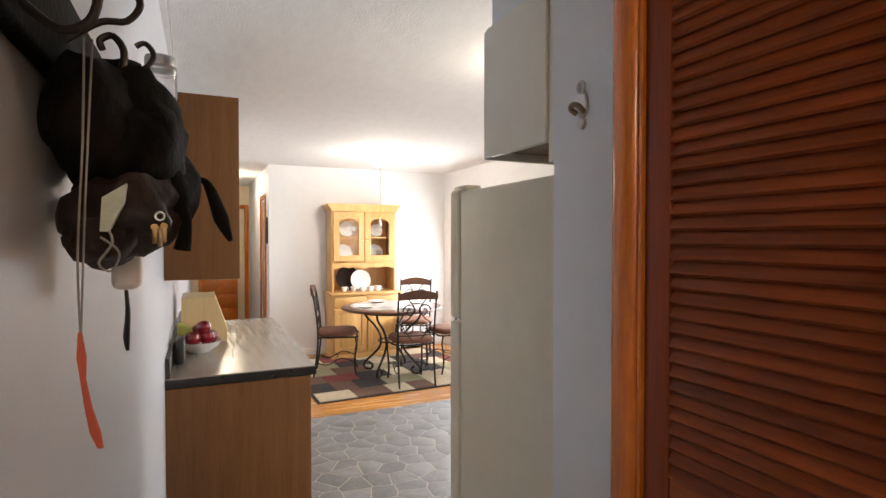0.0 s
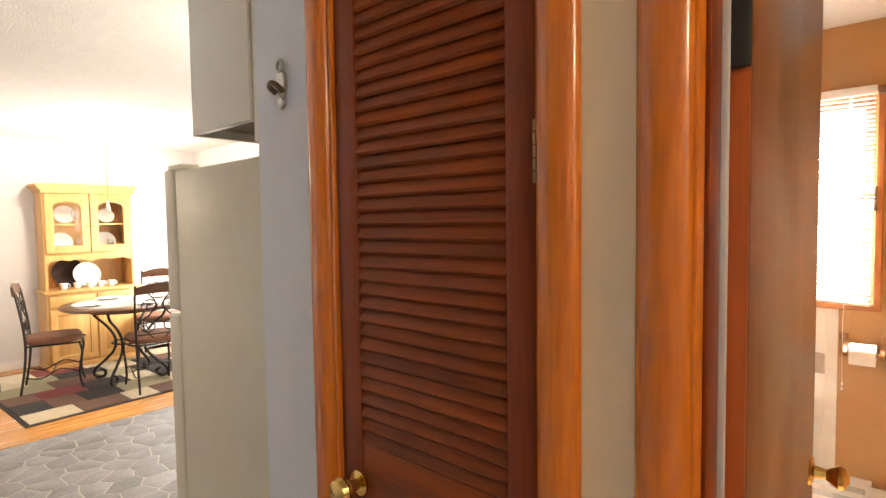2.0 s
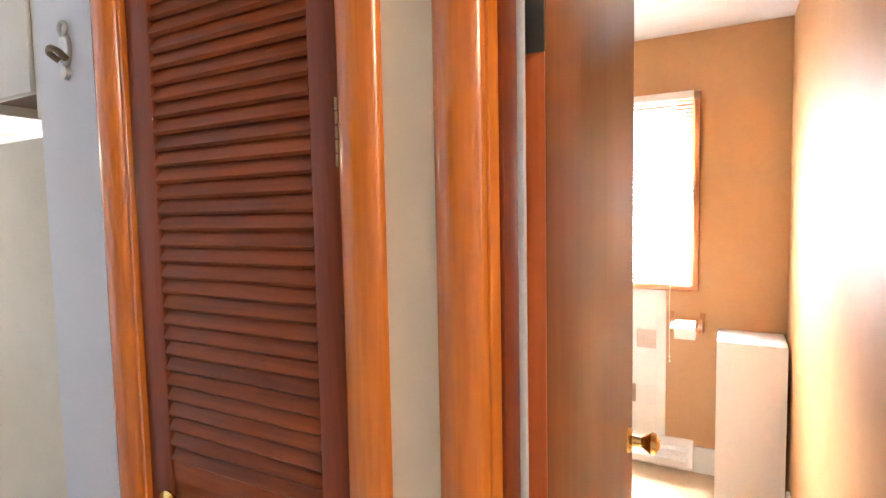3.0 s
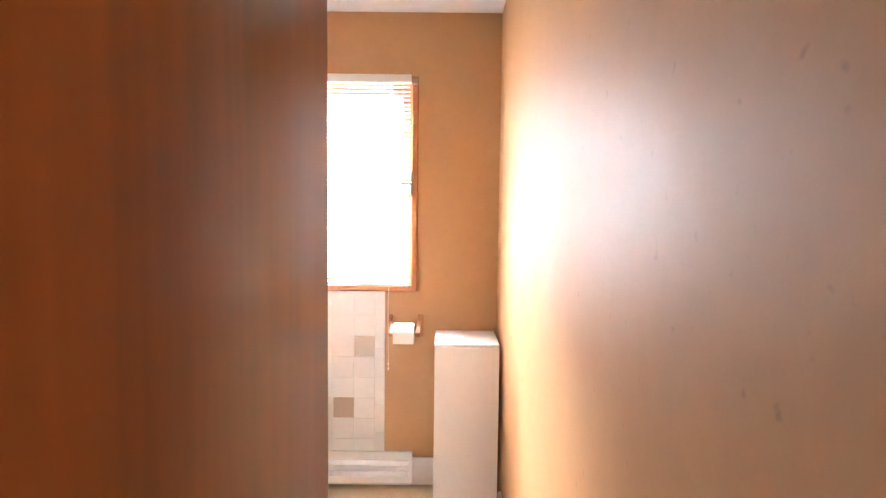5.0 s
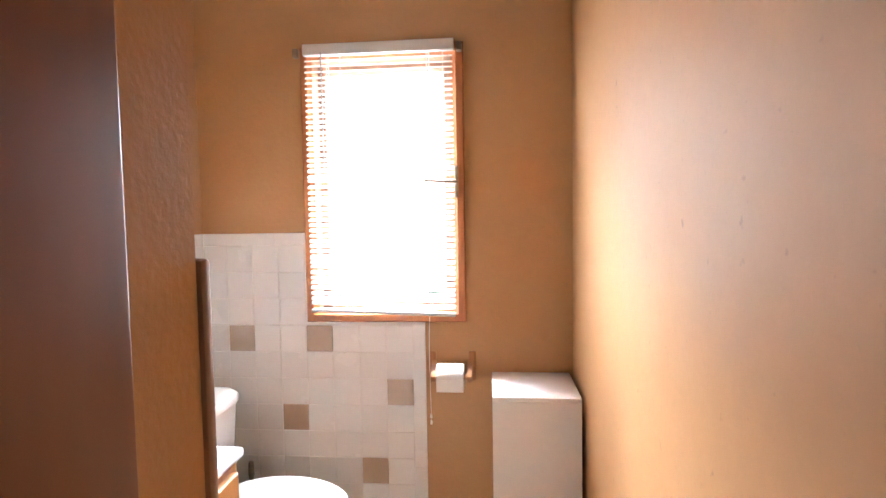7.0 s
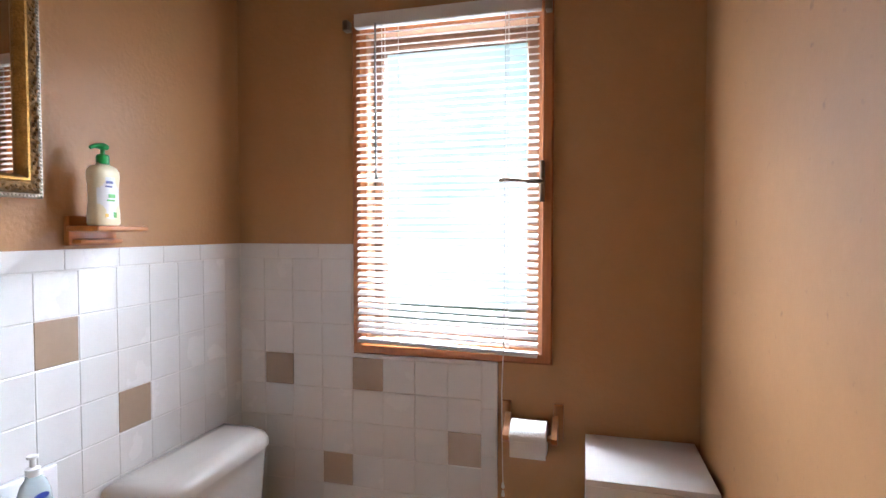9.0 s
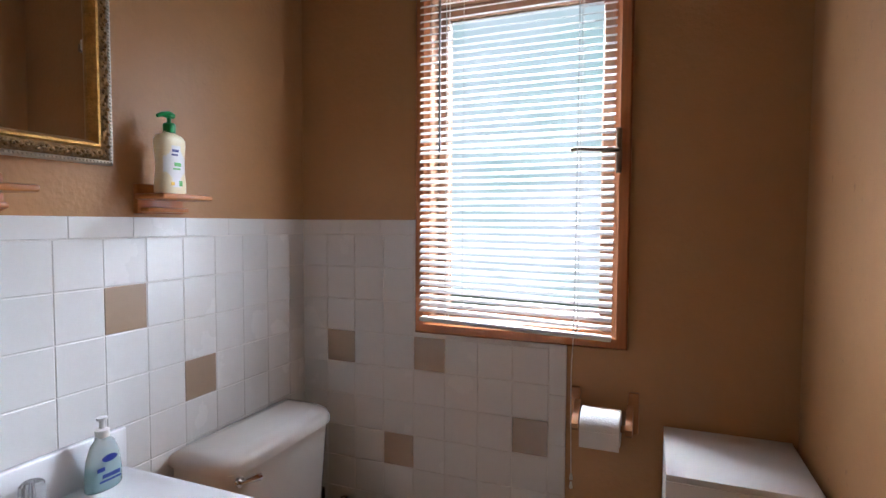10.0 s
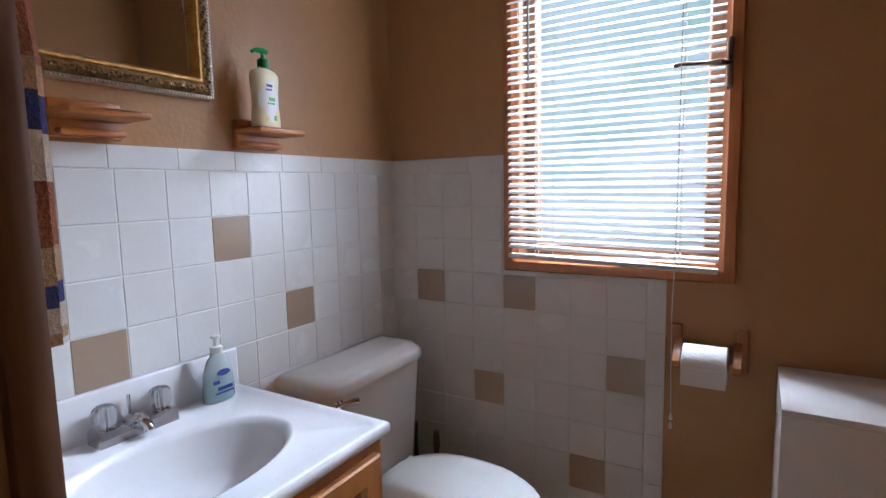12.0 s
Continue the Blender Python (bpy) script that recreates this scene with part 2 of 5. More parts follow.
ORANGE = material("orange_strap", (0.52, 0.095, 0.045), 0.6, vary=0.1, scale=40)
APPLE = material("red_apple_skin", (0.19, 0.008, 0.014), 0.25, vary=0.5, scale=30, coat=0.3)
PEAR = material("green_pear_skin", (0.42, 0.40, 0.07), 0.4, vary=0.25, scale=40)
STEM = material("brown_stem", (0.09, 0.05, 0.025), 0.7)
BOARDWOOD = wood("pale_maple", (0.66, 0.50, 0.27), (0.56, 0.40, 0.20), 0.45, UP, 0.1)
LOTION = material("cream_lotion_plastic", (0.84, 0.76, 0.52), 0.3, vary=0.03, scale=9)
LABEL = material("white_label", (0.82, 0.82, 0.80), 0.4, vary=0.02)
GREEN = material("green_pump_plastic", (0.015, 0.22, 0.045), 0.3, vary=0.08)
LEAFGREEN = material("label_leaf_green", (0.12, 0.42, 0.08), 0.4)
NAVY = material("navy_print", (0.02, 0.03, 0.18), 0.4)
YELLOW = material("yellow_print", (0.75, 0.50, 0.04), 0.4)
TEAL = material("teal_soap", (0.50, 0.90, 0.94), 0.08, vary=0.05, transmission=0.85)
CLEAR = material("clear_acrylic", (0.95, 0.96, 0.97), 0.12, vary=0.02, transmission=0.95, rough_vary=0.03)
BOTTLE = material("clear_bottle_plastic", (0.88, 0.96, 0.97), 0.15, vary=0.01, transmission=0.7, rough_vary=0.02)
BOTTLE.node_tree.nodes["Principled BSDF"].inputs["IOR"].default_value = 1.12
CABINETGLASS = material("cabinet_glass", (0.97, 0.98, 0.97), 0.02, vary=0.005, transmission=1.0, rough_vary=0)
CABINETGLASS.node_tree.nodes["Principled BSDF"].inputs["IOR"].default_value = 1.15
GLASS = material("window_glass", (0.97, 0.98, 0.98), 0.0, vary=0.005, transmission=1.0, rough_vary=0)
CHINA = material("white_china", (0.82, 0.80, 0.77), 0.15, vary=0.03, coat=0.4)
GLOW = material("glowing_lamp_glass", (1.0, 0.86, 0.66), 0.5, vary=0.02, emit=14)
TOWELS = [material("towel_" + n, c, 0.95, vary=0.15, scale=40, bump=0.8, bump_scale=300)
          for n, c in (("cream", (0.62, 0.52, 0.40)), ("rust", (0.28, 0.09, 0.035)), ("navy", (0.03, 0.035, 0.13)), ("tan", (0.42, 0.26, 0.13)))]
RUGS = [material("rug_" + n, c, 0.95, vary=0.2, scale=30, bump=0.7, bump_scale=260)
        for n, c in (("black", (0.025, 0.02, 0.02)), ("beige", (0.48, 0.40, 0.28)), ("brown", (0.12, 0.06, 0.04)), ("burgundy", (0.17, 0.03, 0.03)), ("olive", (0.26, 0.23, 0.14)))]


# ---- shape helpers ----
def bx(bm, x0, x1, y0, y1, z0, z1, bev=0.0, seg=2):
    r = bmesh.ops.create_cube(bm, size=1, matrix=Matrix.Translation(((x0 + x1) / 2, (y0 + y1) / 2, (z0 + z1) / 2)) @ Matrix.Diagonal((abs(x1 - x0), abs(y1 - y0), abs(z1 - z0), 1)))
    if bev:
        es = {e for v in r["verts"] for e in v.link_edges}
        bmesh.ops.bevel(bm, geom=list(es), offset=bev, segments=seg, profile=0.5, affect="EDGES")
    return bm


def box(x0, x1, y0, y1, z0, z1, bev=0.0, seg=2):
    return bx(bmesh.new(), x0, x1, y0, y1, z0, z1, bev, seg)


def rings(bm, loops, close=True, caps=True):
    """Skin a list of point loops into a surface."""
    vs = [[bm.verts.new(p) for p in loop] for loop in loops]
    k = len(vs[0])
    for a, b in zip(vs, vs[1:]):
        for i in range(k if close else k - 1):
            j = (i + 1) % k
            bm.faces.new((a[i], a[j], b[j], b[i]))
    if caps:
        bm.faces.new(list(reversed(vs[0])))
        bm.faces.new(vs[-1])
    return bm


def tube(bm, pts, r, n=8):
    pts = [Vector(p) for p in pts]
    if len(pts) > 3 and len(pts) < 13:
        fine, rad_fine = [], []
        for i in range(len(pts) - 1):
            p0, p1, p2, p3 = pts[max(i - 1, 0)], pts[i], pts[i + 1], pts[min(i + 2, len(pts) - 1)]
            for j in range(4):
                t = j / 4
                fine.append(0.5 * ((2 * p1) + (p2 - p0) * t + (2 * p0 - 5 * p1 + 4 * p2 - p3) * t * t + (3 * p1 - p0 - 3 * p2 + p3) * t ** 3))
                if isinstance(r, (list, tuple)):
                    rad_fine.append(r[i] + (r[i + 1] - r[i]) * t)
        fine.append(pts[-1])
        if rad_fine:
            r = rad_fine + [r[-1]]
        pts = fine
    loops, side = [], None
    for i, p in enumerate(pts):
        d = (pts[min(i + 1, len(pts) - 1)] - pts[max(i - 1, 0)]).normalized()
        if side is None:
            side = d.orthogonal().normalized()
        side = (side - d * side.dot(d)).normalized()
        up = d.cross(side)
        rad = r[i] if isinstance(r, (list, tuple)) else r
        loops.append([p + (side * math.cos(a) + up * math.sin(a)) * rad for a in [2 * math.pi * k / n for k in range(n)]])
    return rings(bm, loops)


def lathe(bm, profile, n=20, at=(0, 0, 0), m=None, sx=1.0, sy=1.0):
    m = m or Matrix.Identity(4)
    loops = [[Vector(at) + m @ Vector((max(r, 0.0004) * sx * math.cos(2 * math.pi * k / n), max(r, 0.0004) * sy * math.sin(2 * math.pi * k / n), z)) for k in range(n)] for r, z in profile]
    return rings(bm, loops)


def prism(bm, pts, axis, a, b):
    """Extrude a flat outline along x, y or z from a to b."""
    def put(p, c):
        return {"x": (c, p[0], p[1]), "y": (p[0], c, p[1]), "z": (p[0], p[1], c)}[axis]
    return rings(bm, [[put(p, a) for p in pts], [put(p, b) for p in pts]])


def frame_ring(bm, u0, u1, v0, v1, profile, put):
    """A mitred frame round a rectangle; profile: (inset from the outer edge, height) from outside to inside."""
    loops = [[put(u, v, h) for u, v in ((u0 + d, v0 + d), (u1 - d, v0 + d), (u1 - d, v1 - d), (u0 + d, v1 - d))] for d, h in profile]
    return rings(bm, loops, caps=False)


def blob(bm, c, r, seed=0, rough=0.15, n=3):
    res = bmesh.ops.create_icosphere(bm, subdivisions=n, radius=1)
    for v in res["verts"]:
        k = 1 + rough * noise.noise(v.co * 1.7 + Vector((seed * 7.1, seed * 3.3, 0))) + rough * 0.4 * noise.noise(v.co * 5 + Vector((0, seed, 0)))
        v.co = Vector((c[0] + v.co.x * r[0] * k, c[1] + v.co.y * r[1] * k, c[2] + v.co.z * r[2] * k))
    return bm


SOFT = (PORCELAIN, MARBLE, PLASTIC, LOTION)      # moulded things, smooth over their rounded edges


def mesh_of(name, bm, mat, smooth=True, angle=28.5):
    bmesh.ops.recalc_face_normals(bm, faces=bm.faces)
    me = bpy.data.meshes.new(name)
    bm.to_mesh(me)
    bm.free()
    me.materials.append(mat)
    if smooth:
        for p in me.polygons:
            p.use_smooth = True
        me.set_sharp_from_angle(angle=radians(80 if mat.name.endswith("leather") else 46 if mat in SOFT else angle))
    return me


def part(name, bm, mat, parent, label=""):
    ob = new(name, mesh_of(name, bm, mat))
    ob.parent = parent
    return tagged(ob, label)


def thing(name, at, label, category, group="", rz=0):
    ob = new(name)
    ob.matrix_basis = pose(*at, 0, 0, rz)
    return tagged(ob, label, category, group)


def single(name, bm, mat, at, label, category, group=""):
    ob = new(name, mesh_of(name, bm, mat))
    ob.location = at
    return tagged(ob, label, category, group)


def structure(name, bm, mat, label="", at=(0, 0, 0)):
    ob = new(name, mesh_of(name, bm, mat))
    ob.location = at
    return tagged(ob, label, "", "", "structure")


def piece(name, me, parent, m):
    ob = new(name, me)
    ob.parent = parent
    ob.matrix_basis = m
    return ob


def boxes(*rows):
    bm = bmesh.new()
    for r in rows:
        bx(bm, *r)
    return bm



# ---- structure ----
structure("ground", boxes((-60, 60, -60, 60, -0.6, -0.5)), material("lawn", (0.06, 0.10, 0.03), 0.9, vary=0.3, scale=2), "short green lawn outside the house")
structure("floor_base", boxes((-10.7, 1.6, -3.8, 0.2, -0.2, -0.012)), VINYL)
floor_bath = structure("floor_bath", boxes((XL, 0.12, -2.66, 0, -0.012, 0)), BATHFLOOR, "beige vinyl bathroom floor")
floor_kitchen = structure("floor_kitchen", boxes((-4.93, 1.4, YH, -2.66, -0.012, 0), (-4.93, -1.61, -2.66, -0.27, -0.012, 0)), VINYL, "grey flagstone-pattern kitchen floor")
floor_dining = structure("floor_dining", boxes((-10.6, -4.93, YH, -0.27, -0.012, -0.006)), DARKWOOD, "honey oak strip floor")
structure("ceiling", boxes((-10.6, 1.5, -3.74, 0.14, H, H + 0.1)), CEIL, "white stippled plaster ceiling")

WX0, WX1, WZ0, WZ1 = -1.035, -0.450, 1.065, 2.095
wall_window = structure("wall_window", boxes((-1.61, WX0, 0, 0.14, 0, H), (WX1, 0.10, 0, 0.14, 0, H), (WX0, WX1, 0, 0.14, 0, WZ0), (WX0, WX1, 0, 0.14, WZ1, H)), TAN, "tan painted wall with a window")
wall_basin = structure("wall_basin", boxes((-1.61, XL, -1.57, 0, 0, H)), TAN, "tan painted wall over white tiles")
structure("wall_right", boxes((0, 0.10, -2.60, 0, 0, H)), SCUFFED, "tan satin-painted wall with scuffs")
wall_stub = structure("wall_stub", boxes((XL, -0.70, -1.57, -1.452, 0, H), (-0.80, -0.70, -2.60, -1.57, 0, H)), TAN, "tan painted partition beside the basin")
structure("wainscot_backing", boxes((XL, -0.702, -1.452, -1.430, 0, 1.398)), GROUT)
structure("wainscot_trim", box(-0.732, -0.692, -1.452, -1.428, 0, 1.40, 0.006), SASH, "dark wood trim at the end of the wainscot")
ZD = 2.03
structure("wall_doors", boxes((-1.41, -1.135, YD, -2.60, 0, H), (-1.135, -0.68, YD, -2.60, ZD, H)), PALE, "pale grey painted wall")
structure("wall_between_doors", boxes((-0.68, -0.487, YD, -2.60, 0, H), (-0.487, 0.13, YD, -2.60, ZD + 0.01, H), (0.13, 1.4, YD, -2.60, 0, H)), CREAM, "narrow cream painted wall between two doors")
structure("wall_closet_end", boxes((-1.41, -1.31, -2.60, -1.57, 0, H)), PALE)
structure("wall_hall", boxes((-10.6, 1.4, YH - 0.12, YH, 0, H)), PALE, "pale grey satin hall wall")
# unseen end wall; its window opening is invented for the hall's fill lamp
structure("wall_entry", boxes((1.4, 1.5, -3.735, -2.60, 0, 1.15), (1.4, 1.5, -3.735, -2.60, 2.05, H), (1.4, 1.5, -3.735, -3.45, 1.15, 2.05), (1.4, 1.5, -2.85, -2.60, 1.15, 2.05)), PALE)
structure("wall_dining_far", boxes((XD - 0.1, XD, -2.69, -0.27, 0, H)), DINING, "white dining room wall")
# the opening at the kitchen end is unseen, added for the fill lamp there
structure("wall_dining_side", boxes((XD, -6.9, -0.27, -0.15, 0, H), (-5.5, -2.6, -0.27, -0.15, 0, H), (-6.9, -5.5, -0.27, -0.15, 0, 0.55), (-6.9, -5.5, -0.27, -0.15, 1.76, H), (-1.65, -1.61, -0.27, -0.15, 0, H), (-2.6, -1.65, -0.27, -0.15, 2.0, H), (-2.6, -1.65, -0.27, -0.15, 0, 1.0)), DINING, "white wall with a wide dining window")
structure("wall_corridor_side", boxes((-10.5, -8.33, -2.69, -2.59, 0, H), (-7.78, XD - 0.1, -2.69, -2.59, 0, H), (-8.33, -7.78, -2.69, -2.59, 2.03, H), (-8.33, -7.78, -2.63, -2.59, 0, 2.03)), DINING)
structure("wall_corridor_end", boxes((-10.5, -10.4, YH, -3.45, 0, H), (-10.5, -10.4, -2.78, -2.69, 0, H), (-10.5, -10.4, -3.45, -2.78, 2.05, H)), CREAM)
structure("wall_far_room", boxes((-10.6, -10.56, YH, -2.59, 0, H)), CREAM)
structure("soffit", boxes((-1.735, -1.41, -2.70, -1.90, 2.115, H)), PALE, "pale soffit over the cabinet")
structure("baseboard_dining", box(XD, XD + 0.014, -2.69, -0.27, 0, 0.09, 0.004), WHITE, "white painted baseboard")
structure("baseboard_bath", box(-0.435, -0.32, -0.016, 0, 0, 0.15, 0.004), WHITE, "white painted baseboard")
structure("baseboard_bath", box(-0.016, 0, -2.58, -0.345, 0, 0.15, 0.004), WHITE, "white painted baseboard")
structure("floor_threshold", box(-4.95, -4.905, YH, -0.27, -0.01, 0.006, 0.003), PLANK, "oak threshold strip")

# outside, past the bathroom window: sky and blurred trees
leaf = bpy.data.materials.new("bright_hazy_garden")
leaf.use_nodes = True
nt = leaf.node_tree
nt.nodes.clear()
out, em, nz, rp = (nt.nodes.new(k) for k in ("ShaderNodeOutputMaterial", "ShaderNodeEmission", "ShaderNodeTexNoise", "ShaderNodeValToRGB"))
nz.inputs["Scale"].default_value, nz.inputs["Detail"].default_value = 0.55, 6
rp.color_ramp.elements[0].position, rp.color_ramp.elements[1].position = 0.35, 0.62
rp.color_ramp.elements[0].color, rp.color_ramp.elements[1].color = (0.58, 0.78, 0.68, 1), (1, 1, 0.98, 1)
tc = nt.nodes.new("ShaderNodeTexCoord")
nt.links.new(tc.outputs["Object"], nz.inputs["Vector"])
nt.links.new(nz.outputs[0], rp.inputs[0])
nt.links.new(rp.outputs[0], em.inputs[0])
em.inputs[1].default_value = 3.6
nt.links.new(em.outputs[0], out.inputs[0])
structure("backdrop", boxes((-14, 12, 11.9, 12, -0.5, 9)), leaf, "bright hazy sky and trees outdoors")


# ---- doors and their frames ----
ROUND = [(0, 0), (0.001, 0.006), (0.006, 0.0125), (0.014, 0.0175), (0.024, 0.0205), (0.033, 0.0215), (0.042, 0.0205), (0.052, 0.0175), (0.060, 0.0125), (0.064, 0.006), (0.065, 0)]


def casing(name, x0, x1, ztop, label):
    """Rounded casing round an opening on the hall face; x0 and x1 are its inner edges."""
    w = 0.066
    ob = structure(name, prism(bmesh.new(), [(x0 - w + d, YD - h) for d, h in ROUND], "z", 0, ztop + w), CASING, label)
    part("casing_side", prism(bmesh.new(), [(x1 + w - d, YD - h) for d, h in ROUND], "z", 0, ztop + w), CASING, ob)
    part("casing_head", prism(bmesh.new(), [(YD - h, ztop + w - d) for d, h in ROUND], "x", x0, x1), CASING_H, ob)
    return ob


trim_1 = casing("trim_closet", -1.142, -0.687, 2.03, "amber varnished pine casing round the louvred door")
part("jamb", box(-1.142, -1.132, YD - 0.006, -2.60, 0, 2.03, 0.002), CASING, trim_1)
part("jamb", box(-0.684, -0.676, YD - 0.006, -2.60, 0, 2.03, 0.002), CASING, trim_1)
trim_2 = casing("trim_bathroom", -0.483, 0.128, 2.04, "amber varnished pine casing round the bathroom door")
part("jamb", box(-0.487, -0.480, YD - 0.004, -2.598, 0, 2.04, 0.003), CASING, trim_2)
part("door_stop", box(-0.4805, -0.474, -2.70, -2.655, 0, 2.04, 0.002), LOUVRE_V, trim_2)
part("weatherstrip", box(-0.480, -0.468, -2.651, -2.642, 0, 2.04, 0.002), GREYVINYL, trim_2, "grey-white weatherstrip")
part("jamb", box(0.112, 0.13, YD - 0.004, -2.598, 0, 2.04, 0.003), CASING, trim_2)

# louvred closet door
louvre_door = tagged(new("louvred_closet_door"), "red-brown stained louvred closet door, shut", "door")
louvre_door.location = (-1.131, YD + 0.002, 0)
part("stile", box(0, 0.058, 0, 0.034, 0.01, 2.02, 0.003), LOUVRE_V, louvre_door)
part("stile", box(0.390, 0.448, 0, 0.034, 0.01, 2.02, 0.003), LOUVRE_V, louvre_door)
for z0, z1 in ((0.01, 0.16), (0.98, 1.09), (1.960, 2.02)):
    part("rail", box(0.058, 0.390, 0.002, 0.032, z0, z1, 0.003), LOUVRE, louvre_door)
bm = bmesh.new()
rings(bm, [[(x, 0.005, -0.0185), (x, 0.000, -0.0135), (x, 0.002, -0.008), (x, 0.018, 0.024), (x, 0.022, 0.023), (x, 0.022, 0.017)] for x in (0.058, 0.390)])
slat_me = mesh_of("slat", bm, LOUVRE)
for z0, z1 in ((0.16, 0.98), (1.09, 1.960)):
    k = 0
    while z0 + 0.016 + k * 0.0258 < z1 - 0.008:
        piece("slat", slat_me, louvre_door, Matrix.Translation((0, 0, z0 + 0.016 + k * 0.0258)))
        k += 1
hz = part("hinge", box(0.446, 0.457, -0.007, -0.001, 1.553, 1.645, 0.002), DULLBRASS, louvre_door, "brass butt hinge")
for i in range(5):
    part("knuckle", lathe(bmesh.new(), [(0.001, 0), (0.006, 0.001), (0.006, 0.0155), (0.001, 0.0165)], 12, (0.4495, -0.010, 1.556 + i * 0.0175)), DULLBRASS, hz)
part("hinge", box(0.446, 0.457, -0.007, -0.001, 0.30, 0.39, 0.002), DULLBRASS, louvre_door, "brass butt hinge")
turn = Matrix.Rotation(radians(90), 4, "X")
part("knob", lathe(bmesh.new(), [(0.001, 0), (0.024, 0.001), (0.024, 0.005), (0.011, 0.010), (0.010, 0.026), (0.022, 0.036), (0.026, 0.046), (0.022, 0.056), (0.001, 0.060)], 20, (0.05, 0, 1.012), turn), BRASS, louvre_door, "round brass knob")

# bathroom door, standing open into the room
hx, hy = -0.482, -2.625
ang = math.degrees(math.atan2(-1.91 - hy, -0.495 - hx)) - 90
bath_door = tagged(new("bathroom_door"), "dark varnished birch bathroom door standing open", "door")
bath_door.matrix_basis = pose(hx, hy, 0, 0, 0, ang)
part("leaf", box(-0.0, 0.033, 0.0, 0.715, 0.015, 2.03, 0.002), DOORWOOD, bath_door)
part("edge", box(0.001, 0.032, -0.003, 0.0, 0.015, 2.03), DOOREDGE, bath_door, "reddish bare door edge")
ds = part("lockset", lathe(bmesh.new(), [(0.001, 0), (0.031, 0.001), (0.029, 0.006), (0.014, 0.010), (0.011, 0.030), (0.018, 0.040), (0.026, 0.052), (0.023, 0.062), (0.010, 0.070), (0.001, 0.071)], 22, (0.033, 0.650, 0.952), Matrix.Rotation(radians(90), 4, "Y")), BRASS, bath_door, "polished brass knob")
part("knob", lathe(bmesh.new(), [(0.001, 0), (0.031, 0.001), (0.014, 0.010), (0.011, 0.030), (0.026, 0.050), (0.020, 0.064), (0.001, 0.068)], 22, (0, 0.650, 0.952), Matrix.Rotation(radians(-90), 4, "Y")), BRASS, bath_door, "polished brass knob")
part("latch", box(0.008, 0.025, 0.714, 0.7175, 0.92, 0.985, 0.001), BRASS, bath_door)
for z in (1.685, 0.25):
    hg = part("hinge", box(0.003, 0.034, -0.012, -0.004, z, z + 0.10, 0.002), BLACKMETAL, bath_door, "black strap hinge")
    part("hinge_pin", lathe(bmesh.new(), [(0.001, -0.006), (0.006, -0.004), (0.006, 0.104), (0.001, 0.107)], 10, (0.006, -0.014, z)), BLACKMETAL, hg)

# ---- bathroom window ----
window = structure("window_1", frame_ring(bmesh.new(), -1.066, -0.417, 1.034, 2.128, [(0, 0.002), (0, -0.016), (0.005, -0.021), (0.030, -0.023), (0.040, -0.016), (0.048, -0.014), (0.048, 0.0)], lambda u, v, h: (u, h, v)), WINWOOD, "wood-framed casement window with a lowered blind")
part("window_jamb", frame_ring(bmesh.new(), WX0 + 0.001, WX1 - 0.001, WZ0 + 0.001, WZ1 - 0.001, [(0, -0.012), (0.016, -0.012), (0.016, 0.13), (0, 0.13)], lambda u, v, h: (u, h, v)), SASH, window)
part("sash", frame_ring(bmesh.new(), WX0 + 0.018, WX1 - 0.018, WZ0 + 0.018, WZ1 - 0.018, [(0, 0.055), (0.030, 0.055), (0.036, 0.066), (0.036, 0.09), (0, 0.09)], lambda u, v, h: (u, h, v)), SASH, window, "brown wooden sash")
pane = part("pane", boxes((WX0 + 0.052, WX1 - 0.052, 0.074, 0.078, WZ0 + 0.052, WZ1 - 0.052)), GLASS, window)
pane.visible_shadow = False
lk = part("window_latch", box(-0.456, -0.442, -0.040, -0.010, 1.527, 1.650, 0.003), DARKMETAL, window, "dark brass casement latch")
part("lever", tube(bmesh.new(), [(-0.450, -0.036, 1.588), (-0.468, -0.060, 1.588), (-0.505, -0.052, 1.590), (-0.552, -0.054, 1.594), (-0.574, -0.052, 1.592)], [0.006, 0.007, 0.0055, 0.006, 0.007]), DARKMETAL, lk)
for x in (-1.075, -0.432):
    part("curtain_rod_bracket", box(x - 0.010, x + 0.010, -0.052, -0.018, 2.085, 2.118, 0.004), DARKMETAL, window, "old metal curtain rod bracket")

blind = thing("venetian_blind", (0, 0, 0), "white vinyl mini blind lowered with slats open", "blind")
part("headrail", box(-1.040, -0.452, -0.062, -0.034, 2.086, 2.128, 0.003), PLASTIC, blind)
bm = bmesh.new()
rings(bm, [[(x, -0.0125, -0.0030), (x, -0.006, 0.0004), (x, 0.0, 0.0016), (x, 0.006, 0.0010), (x, 0.0125, -0.0012), (x, 0.006, 0.0002), (x, 0.0, 0.0008), (x, -0.006, -0.0004)] for x in (-0.288, 0.288)])
slat_me = mesh_of("slat", bm, SLAT)
for k in range(46):
    piece("slat", slat_me, blind, pose(-0.746, -0.047, 2.068 - k * 0.0213, 22 + 3 * math.sin(k * 2.3) + (9 if k in (20, 21) else 0), 0.25 * math.sin(k * 1.7) + (1.1 if k == 22 else 0) + max(0, k - 30) * 0.11, 0))
rail = box(-0.288, 0.288, -0.013, 0.013, -0.007, 0.007, 0.004)
rail.transform(pose(-0.746, -0.047, 1.078, 0, 1.8, 0))
part("bottom_rail", rail, PLASTIC, blind)
